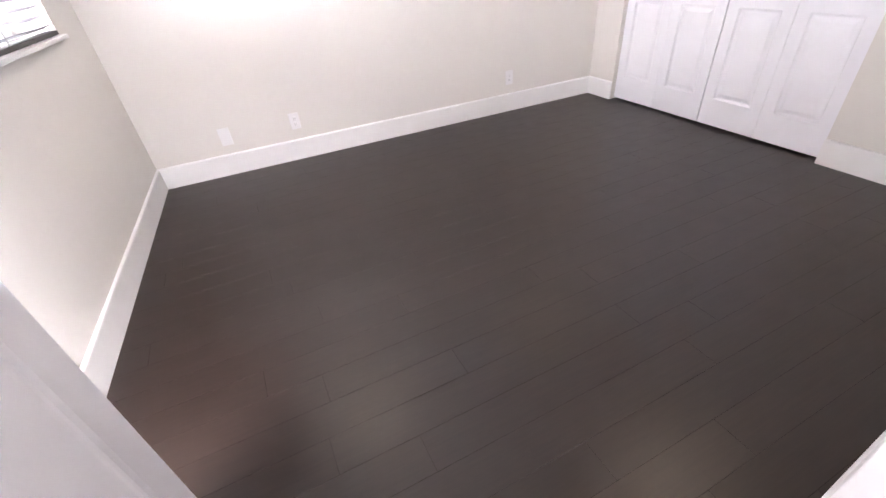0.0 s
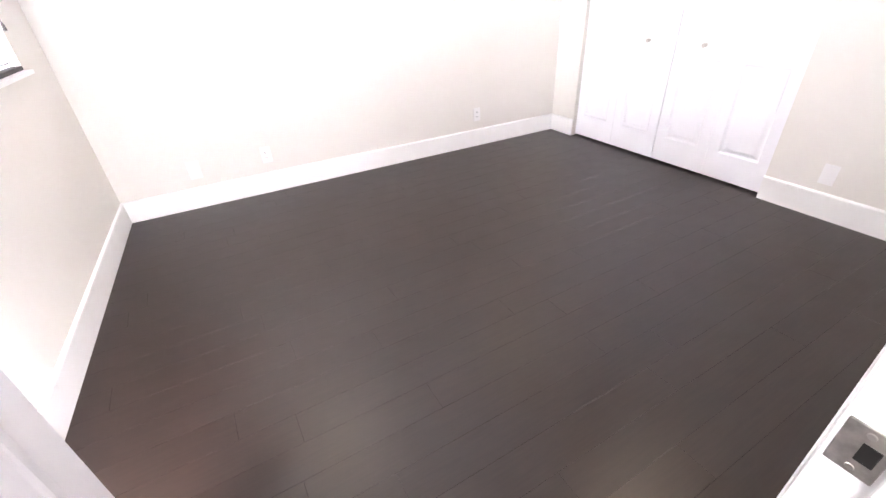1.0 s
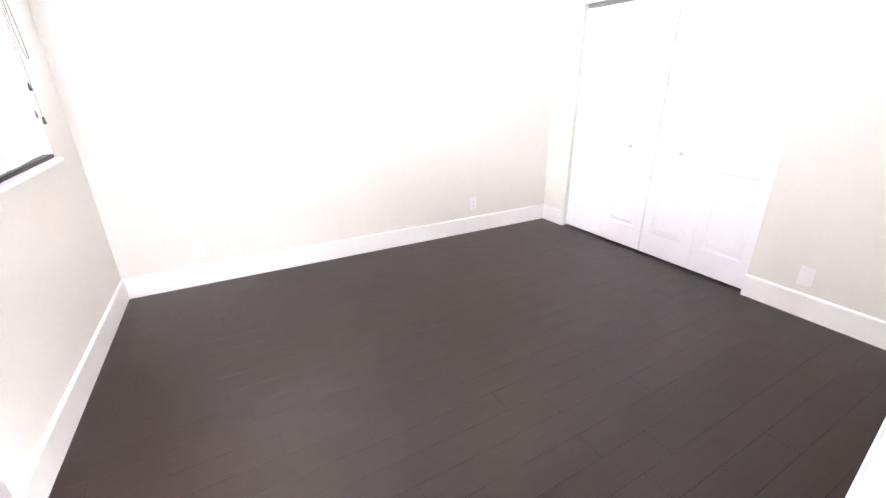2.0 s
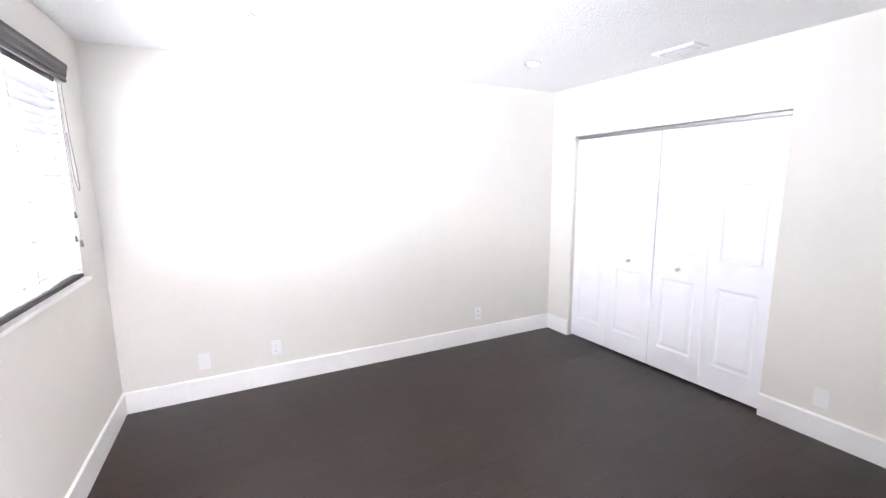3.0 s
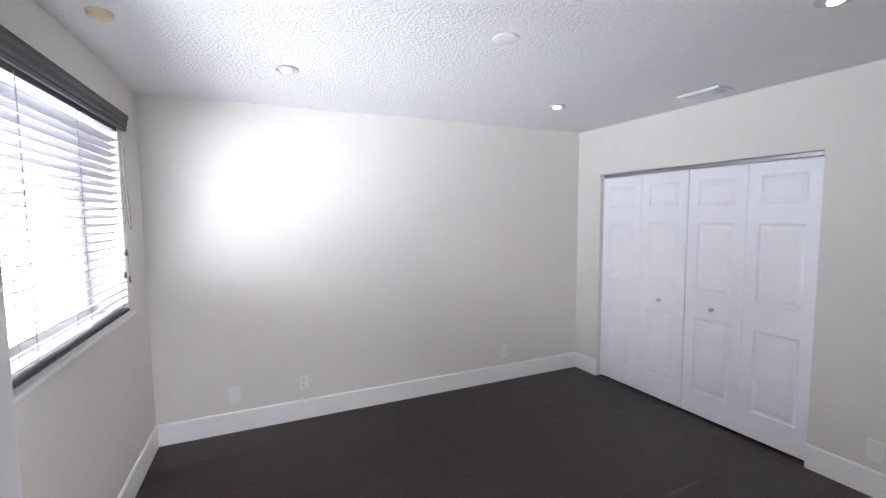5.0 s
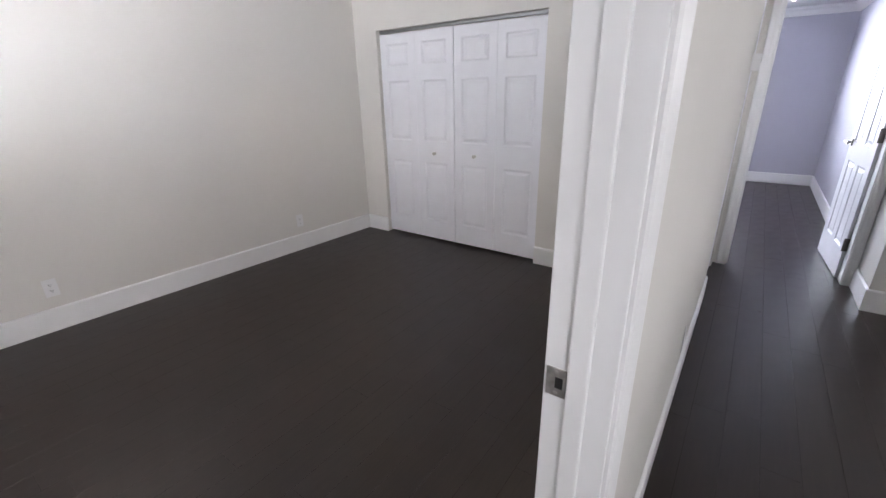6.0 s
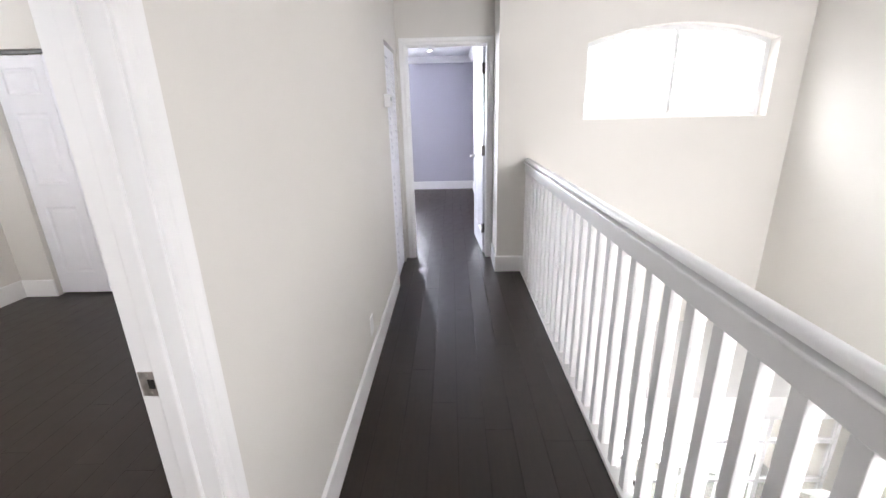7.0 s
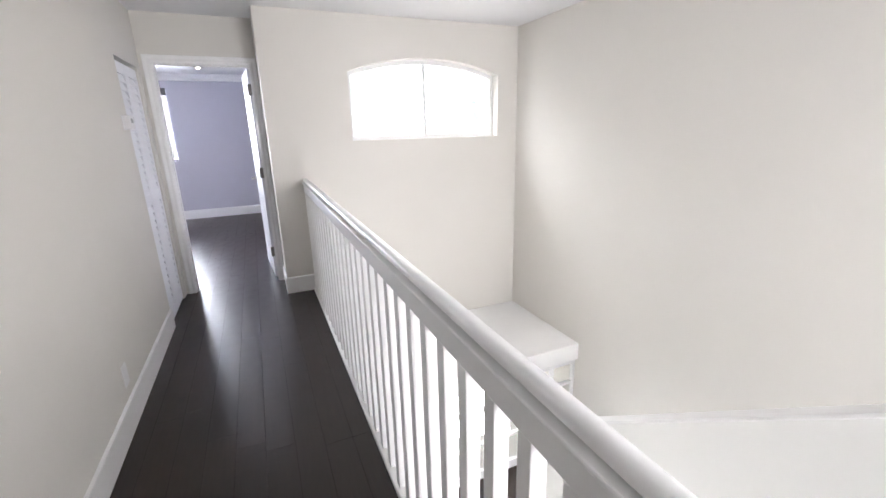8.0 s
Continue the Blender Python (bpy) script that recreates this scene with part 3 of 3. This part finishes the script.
plate_1 = wall_plate("cover_plate", "blank white cover plate low on the back wall", (0.488, 0, 0.282), 0, size=(0.078, 0.125))
plate_2 = wall_plate("wall_outlet", "white duplex outlet low on the back wall", (0.984, 0, 0.293), 0, 2, category="outlet")
plate_3 = wall_plate("wall_outlet", "white duplex outlet low near the closet corner", (2.846, 0, 0.29), 0, 2, category="outlet")
wall_plate("cover_plate", "blank white cover plate beside the closet", (XB, -2.497, 0.265), -90, size=(0.075, 0.12))
wall_plate("cover_plate", "small white cover plate low on the hall wall", (2.59, YH, 0.28), 0, size=(0.072, 0.115))

thermostat = thing("thermostat", "small white thermostat on the hall wall by the louvred door", "thermostat", (3.73, YH, 1.56))
part("back_plate", one_box(-0.062, 0.062, -0.006, -0.0005, -0.048, 0.048, 0.002), PLATE, thermostat)
part("housing", one_box(-0.058, 0.058, -0.044, -0.006, -0.046, 0.046, 0.005), PLATE, thermostat)
part("display", one_box(-0.03, 0.03, -0.045, -0.0435, -0.004, 0.026), material("grey_display", (0.28, 0.3, 0.28), 0.3), thermostat, "small grey display")

# ---- ceiling things ----
def downlight(name, label, x, y, watts):
    """A recessed gimbal lamp: white trim ring, tilted inner ring, glowing lamp face."""
    d = thing(name, label, "downlight", (x, y, CEIL), 0, "recessed downlights")
    part("trim_ring", lathe(bmesh.new(), [(0.05, -0.0005), (0.066, -0.0005), (0.067, -0.004), (0.06, -0.008), (0.05, -0.006), (0.047, -0.002), (0.05, -0.0005)], (0, 0, 0), (0, 0, 1), 32), RING, d, "satin grey trim ring", True)
    part("gimbal", lathe(bmesh.new(), [(0.03, -0.009), (0.046, -0.003), (0.046, -0.0015), (0.03, -0.004), (0.03, -0.009)], (0, 0, 0), (0.1, 0.1, 1), 28), RING, d, "satin grey gimbal ring", True)
    part("lamp_face", lathe(bmesh.new(), [(0.0, -0.017), (0.014, -0.016), (0.026, -0.011), (0.03, -0.003), (0.0, -0.003)], (0, 0, 0), (0.1, 0.1, 1), 24), BULB, d, "glowing warm lamp face")
    lamp = new("lamp_light", bpy.data.lights.new("lamp_light", "SPOT"))
    lamp.data.energy, lamp.data.color, lamp.data.spot_size, lamp.data.spot_blend, lamp.data.shadow_soft_size = watts, (1.0, 0.82, 0.62), radians(95), 0.7, 0.03
    lamp.location = (x, y, CEIL - 0.02)
    return d


downlight("downlight", "lit recessed downlight in the textured ceiling", 2.798, -0.893, 15)
downlight("downlight", "lit recessed downlight in the textured ceiling", 2.669, -2.613, 15)
downlight("downlight", "lit recessed downlight in the textured ceiling", 0.84, -0.893, 15)
# unseen lamp, added to complete the grid of four
downlight("downlight", "lit recessed downlight in the textured ceiling", 0.84, -2.613, 15)
downlight("downlight", "lit recessed downlight in the far room's ceiling", 7.92, -3.64, 12)

cap_plate = thing("ceiling_cover_plate", "round white blank cover on the textured ceiling", "cover plate", (1.719, -1.762, CEIL))
part("disc", lathe(bmesh.new(), [(0.0, -0.012), (0.052, -0.011), (0.062, -0.006), (0.063, -0.0005), (0.0, -0.0005)], (0, 0, 0), (0, 0, 1), 32), PLATE, cap_plate, "", True)
for a in (-0.03, 0.03):
    part("screw", drum(bmesh.new(), (a, 0, -0.0135), (0, 0, 1), 0.004, 0.004, 0.003, 10), PLATE, cap_plate)
alarm = thing("smoke_alarm", "yellowed plastic smoke alarm on the ceiling by the window", "smoke alarm", (0.092, -1.273, CEIL))
part("base", lathe(bmesh.new(), [(0.0, -0.008), (0.047, -0.008), (0.049, -0.0005), (0.0, -0.0005)], (0, 0, 0), (0, 0, 1), 28), YELLOWED, alarm, "", True)
part("housing", lathe(bmesh.new(), [(0.0, -0.028), (0.03, -0.027), (0.039, -0.023), (0.043, -0.015), (0.044, -0.008), (0.0, -0.008)], (0, 0, 0), (0, 0, 1), 28), YELLOWED, alarm, "", True)

vent = thing("air_register", "white metal ceiling air register with curved blades", "air vent", (3.46, -1.61, CEIL))
bm = bmesh.new()
for x0, x1, y0, y1 in ((-0.085, -0.06, -0.146, 0.146), (0.06, 0.085, -0.146, 0.146), (-0.06, 0.06, -0.146, -0.121), (-0.06, 0.06, 0.121, 0.146)):
    box(bm, x0, x1, y0, y1, -0.016, -0.0005, 0.003)
part("frame", bm, TRIM, vent)
# flat dark sheet under the ceiling, coloured as the duct's shade
part("throat", one_box(-0.06, 0.06, -0.121, 0.121, -0.003, -0.001), HOLE_SHADE, vent, "dark sheet coloured as shade behind the blades")
for i, x in enumerate((-0.042, -0.014, 0.014, 0.042)):
    b = part("blade", sweep(bmesh.new(), [(-0.013, 0.0), (-0.004, -0.016), (0.009, -0.027), (0.0105, -0.025), (-0.002, -0.0145), (-0.0115, 0.0)], ((x, -0.12, -0.003), (x, 0.12, -0.003))), TRIM, vent)

# ---- bedroom window and blind ----
def window_unit(name, label, axis_x, y0, y1, z0, z1, lights, inward):
    """A framed window at x = axis_x in an opening from y1 to y0; inward is the side of the room."""
    w = thing(name, label, "window", kind="structure")
    bm = bmesh.new()
    x0, x1 = sorted((axis_x, axis_x - inward * 0.045))
    for a, b, c, d in ((y1, y0, z0, z0 + 0.05), (y1, y0, z1 - 0.05, z1), (y1, y1 + 0.05, z0 + 0.05, z1 - 0.05), (y0 - 0.05, y0, z0 + 0.05, z1 - 0.05)):
        box(bm, x0, x1, a, b, c, d, 0.003)
    part("window_frame", bm, FRAMEW, w)
    for i in range(1, lights):
        y = y1 + (y0 - y1) * i / lights
        part("mullion", one_box(x0, x1, y - 0.02, y + 0.02, z0 + 0.05, z1 - 0.05, 0.003), FRAMEW, w)
    pane = part("pane", one_box((x0 + x1) / 2 - 0.003, (x0 + x1) / 2 + 0.003, y1 + 0.04, y0 - 0.04, z0 + 0.04, z1 - 0.04), GLASS, w)
    pane.visible_shadow = False
    return w


window_1 = window_unit("window_1", "white framed sliding bedroom window", -0.195, WY0, WY1, WZ0, WZ1, 2, 1)
window_sill = structure("window_sill_1", one_box(-0.17, 0.024, WY1 - 0.0, WY0 + 0.0, WZ0 - 0.016, WZ0 + 0.003, 0.003), TRIM, "white stone window sill", "window sill")


def slat_blind(name, label, x, y0, y1, z0, z1, inward, tapes, tilt=19):
    """A horizontal slat blind, lowered and open, under a dark valance."""
    b = thing(name, label, "window blind")
    n = int((z1 - z0 - 0.09) / 0.043)
    bm = bmesh.new()
    prof = [(-0.025, 0.0), (-0.012, 0.0025), (0.0, 0.0033), (0.012, 0.0025), (0.025, 0.0), (0.025, -0.002), (0.012, 0.0005), (0.0, 0.0013), (-0.012, 0.0005), (-0.025, -0.002)]
    sweep(bm, prof, ((0, y1 + 0.012, 0), (0, y0 - 0.012, 0)))
    me = mesh_of("slat", bm, BLIND)
    for i in range(n):
        ob = new("slat", me)
        ob.parent = b
        ob.matrix_basis = pose(x, 0, z0 + 0.045 + i * 0.043 + 0.0006 * math.sin(i * 1.7), 0, -inward * (tilt + 1.5 * math.sin(i * 2.3)), 0)
    part("bottom_rail", one_box(x - 0.026, x + 0.026, y1 + 0.01, y0 - 0.01, z0 + 0.004, z0 + 0.024, 0.004), VALANCE, b, "dark bottom rail")
    part("head_rail", one_box(x - 0.025, x + 0.02, y1 + 0.008, y0 - 0.008, z1 - 0.05, z1 - 0.002, 0.002), BLIND, b)
    for y in tapes:
        bm = bmesh.new()
        for dx in (-0.026, 0.026):
            box(bm, x + dx - 0.001, x + dx + 0.001, y - 0.0015, y + 0.0015, z0 + 0.02, z1 - 0.04)
        for i in range(n):
            box(bm, x - 0.026, x + 0.026, y - 0.0012, y + 0.0012, z0 + 0.041 + i * 0.043, z0 + 0.0425 + i * 0.043)
        part("ladder_cord", bm, CORD, b)
    v = part("valance", sweep(bmesh.new(), [(0, 0), (0.012, 0), (0.018, 0.012), (0.014, 0.024), (0.02, 0.036), (0.022, 0.06), (0.028, 0.074), (0.028, 0.092), (0, 0.092)],
                              ((x + inward * 0.032, y0 + 0.075, z1 - 0.03), (x + inward * 0.032, y1 - 0.075, z1 - 0.03)) if inward > 0 else ((x + inward * 0.032, y1 + 0.004, z1 - 0.03), (x + inward * 0.032, y0 - 0.004, z1 - 0.03))), VALANCE, b, "dark brown moulded valance")
    return b


blind = slat_blind("slat_blind", "dark slatted blind lowered and open at the bedroom window", -0.034, WY0, WY1, WZ0, WZ1, 1, (-0.53, -1.0, -1.5, -2.03))
for y, z, tilt in ((-0.475, 1.41, 0.02), (-0.515, 1.285, 0.01), (-0.44, 1.25, -0.01)):
    bm = drum(bmesh.new(), (0.004, y, z + 0.02), (0.0, tilt, 1), 0.0012, 0.0012, 2.08 - z, 6)
    cord = part("pull_cord", bm, CORD, blind)
    part("tassel", lathe(bmesh.new(), [(0.002, 0.04), (0.006, 0.03), (0.0085, 0.004), (0.006, 0.0), (0.0, 0.0)], (0.004, y, z - 0.015), (0, 0, 1), 12), TASSEL, cord, "dark wooden tassel", True)
cu = bpy.data.curves.new("tilt_cord", "CURVE")
cu.dimensions, cu.bevel_depth, cu.bevel_resolution = "3D", 0.0018, 2
sp = cu.splines.new("BEZIER")
loop = [(0.012, -0.43, 2.1), (0.010, -0.41, 1.85), (0.012, -0.375, 1.6), (0.012, -0.38, 1.545), (0.012, -0.415, 1.57), (0.008, -0.44, 1.85)]
sp.bezier_points.add(len(loop) - 1)
for p, c in zip(sp.bezier_points, loop):
    p.co, p.handle_left_type, p.handle_right_type = c, "AUTO", "AUTO"
cu.materials.append(CORD)
tc_ob = new("tilt_cord", cu)
tc_ob.parent = blind

# walls out of square, with all that hangs on them
for turn, group in ((WINDOW_TURN, (wall_window, window_base, window_1, window_sill, blind)), (BACK_TURN, (wall_back, back_base, plate_1, plate_2, plate_3))):
    for ob in group:
        ob.matrix_basis = pose(0, 0, 0, 0, 0, turn) @ ob.matrix_basis

# ---- unseen landing window, added to house the fill lamp ----
window_unit("window_added", "unseen white framed window added for the landing fill lamp", -1.37, -5.0, -6.5, 1.05, 1.95, 2, 1)

# ---- far room window ----
window_unit("window_2", "white framed window of the far room", XF + 0.195, -1.44, -3.04, 1.03, 2.15, 2, -1)
slat_blind("slat_blind", "dark slatted blind at the far room's window", XF + 0.032, -1.44, -3.04, 1.03, 2.15, -1, (-2.9, -2.24, -1.6), 2)


# ---- arched window ----
def arched_window():
    ya, yb, z0, z1, top, rad, mid = ARCH
    w = thing("window_3", "white framed arched window high over the stairwell", "window", kind="structure")
    n = 24

    def outline(inset):
        pts = [(ya - inset, z0 + inset), (yb + inset, z0 + inset)]
        for i in range(n + 1):
            y = yb + inset + (ya - yb - 2 * inset) * i / n
            pts.append((y, top - rad + math.sqrt((rad - inset) ** 2 - (y - mid) ** 2)))
        return pts

    bm = bmesh.new()
    rings = [[bm.verts.new((x, y, z)) for y, z in outline(i)] for x, i in ((XA + 0.15, 0.0), (XA + 0.11, 0.0), (XA + 0.11, 0.04), (XA + 0.15, 0.04))]
    k = len(rings[0])
    for a, b in zip(rings, rings[1:] + rings[:1]):
        for i in range(k):
            bm.faces.new((a[i], a[(i + 1) % k], b[(i + 1) % k], b[i]))
    bmesh.ops.recalc_face_normals(bm, faces=bm.faces)
    part("window_frame", bm, FRAMEW, w)
    part("mullion", one_box(XA + 0.115, XA + 0.145, mid - 0.016, mid + 0.016, z0 + 0.03, top - 0.03, 0.003), FRAMEW, w)
    for s in (1, -1):
        bm = bmesh.new()
        pts = [p for p in outline(0.035)]
        half = [(y, z) for y, z in pts if (y - mid) * s > -1e-6]
        half.sort(key=lambda p: (math.atan2(p[1] - 1.7, (p[0] - mid - s * 0.35))))
        half += [] if any(abs(y - mid) < 1e-4 and z < 1.6 for y, z in half) else [(mid, z0 + 0.035)]
        half.sort(key=lambda p: (math.atan2(p[1] - 1.7, (p[0] - mid - s * 0.35))))
        front = [bm.verts.new((XA + 0.128, y, z)) for y, z in half]
        back = [bm.verts.new((XA + 0.133, y, z)) for y, z in half]
        bm.faces.new(front)
        bm.faces.new(list(reversed(back)))
        for i in range(len(half)):
            j = (i + 1) % len(half)
            bm.faces.new((front[i], back[i], back[j], front[j]))
        bmesh.ops.recalc_face_normals(bm, faces=bm.faces)
        pane = part("pane", bm, GLASS, w)
        pane.visible_shadow = False


arched_window()
structure("backdrop", one_box(XA + 3.0, XA + 3.05, -11.7, -4.62, -3, 6), BACKDROP, "pale glare with blurred leaves outside", "backdrop")

structure("backdrop", one_box(-3.25, -3.2, -8.0, 45.0, -9.0, 16.0), YARD, "plain white glare outside the bedroom window", "backdrop")

# ---- railing over the stairwell ----
rail = thing("stair_railing", "white painted railing with square balusters along the stairwell", "railing")
RX0, RX1, RY = -0.35, XA - 0.002, -4.632
part("shoe", one_box(RX0, RX1, RY - 0.04, RY + 0.034, 0.0, 0.022, 0.004), TRIM, rail)
part("fascia", one_box(RX0, RX1, RY - 0.022, RY + 0.02, 0.945, 1.02, 0.004), TRIM, rail)
part("lip", one_box(RX0, RX1, RY - 0.03, RY + 0.034, 1.02, 1.032, 0.004), TRIM, rail)
part("neck", one_box(RX0, RX1, RY - 0.016, RY + 0.006, 1.0315, 1.0425), TRIM, rail)
capp = [(-0.012, 1.0385), (-0.019, 1.041)]
for i in range(1, 12):
    a = math.pi * i / 12
    capp.append((0.002 - 0.0225 * math.cos(a), 1.0445 + 0.022 * math.sin(a) ** 0.6))
capp += [(0.024, 1.041), (0.017, 1.0385)]
part("handrail", sweep(bmesh.new(), [(-s, u) for s, u in capp], ((RX0, RY - 0.002, 0), (RX1, RY - 0.002, 0))), TRIM, rail, "rounded white handrail", True)
BX0, STEP = 0.799, 0.1265
bal = mesh_of("baluster", one_box(-0.021, 0.021, -0.019, 0.019, 0.021, 0.9455, 0.002), TRIM)
x = BX0 - STEP * 8
while x < RX1 - 0.03:
    ob = new("baluster", bal)
    ob.parent = rail
    ob.matrix_basis = pose(x, RY, 0, 0, 0, 0)
    x += STEP

# ---- stairwell below ----
structure("shelf_ledge", one_box(2.985, XA, YV, -5.2, -0.735, -0.565, 0.004), TRIM, "white boxed ledge over the entry", "ledge")
glazed = thing("glazed_screen", "white framed glazed screen under the ledge", "window", kind="structure")
bm = bmesh.new()
ys = [YV + 0.01, -6.6, -6.34, -6.06, -5.78, -5.5, -5.22]
for y in ys:
    box(bm, 3.02, 3.06, y - 0.018, y + 0.018, LOW, -0.735, 0.002)
for z in (LOW + 0.001, -1.4, -1.02, -0.795):
    box(bm, 3.022, 3.058, YV + 0.01, -5.22, z, z + (0.09 if z < -1.7 else 0.03))
part("frame", bm, FRAMEW, glazed)
pane = part("pane", one_box(3.038, 3.042, YV + 0.02, -5.23, LOW + 0.05, -0.745), GLASS, glazed)
pane.visible_shadow = False
structure("wall_entry", one_box(3.0, 3.05, -5.2, -4.69, LOW, -0.565), WALL, "painted wall beside the glazed screen", "wall")


def knee_wall():
    """A sloped half wall beside the stair with a flat white cap."""
    bm = bmesh.new()
    y0, y1 = -5.905, -5.815
    f = lambda x: 0.634 - 0.744 * (x - 0.607) - 0.03
    pts = [(-0.3, LOW), (2.1, LOW), (2.1, f(2.1) + 0.0135), (0.2, f(0.2) + 0.0135), (-0.3, f(0.2) + 0.0135)]
    a = [bm.verts.new((x, y0, z)) for x, z in pts]
    b = [bm.verts.new((x, y1, z)) for x, z in pts]
    bm.faces.new(a)
    bm.faces.new(list(reversed(b)))
    for i in range(5):
        bm.faces.new((a[i], b[i], b[(i + 1) % 5], a[(i + 1) % 5]))
    bmesh.ops.recalc_face_normals(bm, faces=bm.faces)
    structure("wall_knee", bm, KNEE, "white painted sloped half wall beside the stair", "wall")
    structure("trim_cap", sweep(bmesh.new(), [(-0.056, 0.014), (0.056, 0.014), (0.059, 0.02), (0.056, 0.03), (-0.056, 0.03), (-0.059, 0.02)], ((2.13, -5.86, f(2.13)), (0.2, -5.86, f(0.2)))), TRIM, "white sloped cap on the half wall", "trim")


knee_wall()
stairs = thing("staircase", "dark wooden stairs with white risers", "stairs", kind="structure")
for i in range(10):
    z = LOW + 0.18 * (i + 1)
    x1 = 2.1 - 0.235 * i
    part("tread", one_box(x1 - 0.26, x1, YV + 0.001, -5.906, z - 0.03, z, 0.004), FLOOR, stairs)
    part("riser", one_box(x1 - 0.26, x1 - 0.02, YV + 0.001, -5.906, z - 0.18, z - 0.03), TRIM, stairs)

# ---- boards, last ----
lay_boards("floor_bedroom", "dark espresso wood plank floor of the bedroom", -0.3, XB + 0.7, YB - 0.036, 0.0, seed=1)
lay_boards("floor_hall", "dark espresso wood plank floor of the hall", -1.3, XD + 0.055, -4.695, YB - 0.036, seed=2)
lay_boards("floor_far_room", "dark espresso wood plank floor of the far room", XD + 0.055, XF, YF0, YF1, seed=3)
lay_boards("floor_landing", "dark wood plank floor of the lower landing", 0.5, 3.05, YV, -4.69, LOW, seed=4)
structure("floor_upper_landing", one_box(-1.3, -0.3, YV, -4.696, -0.06, -0.001), FLOOR, "dark wood landing at the stair head", "floor")
structure("ground_outside", one_box(3.1, 12, -12, 3, LOW - 0.2, LOW - 0.1), material("pale_paving", (0.4, 0.39, 0.37), 0.9), "pale paving outside the entry", "ground")
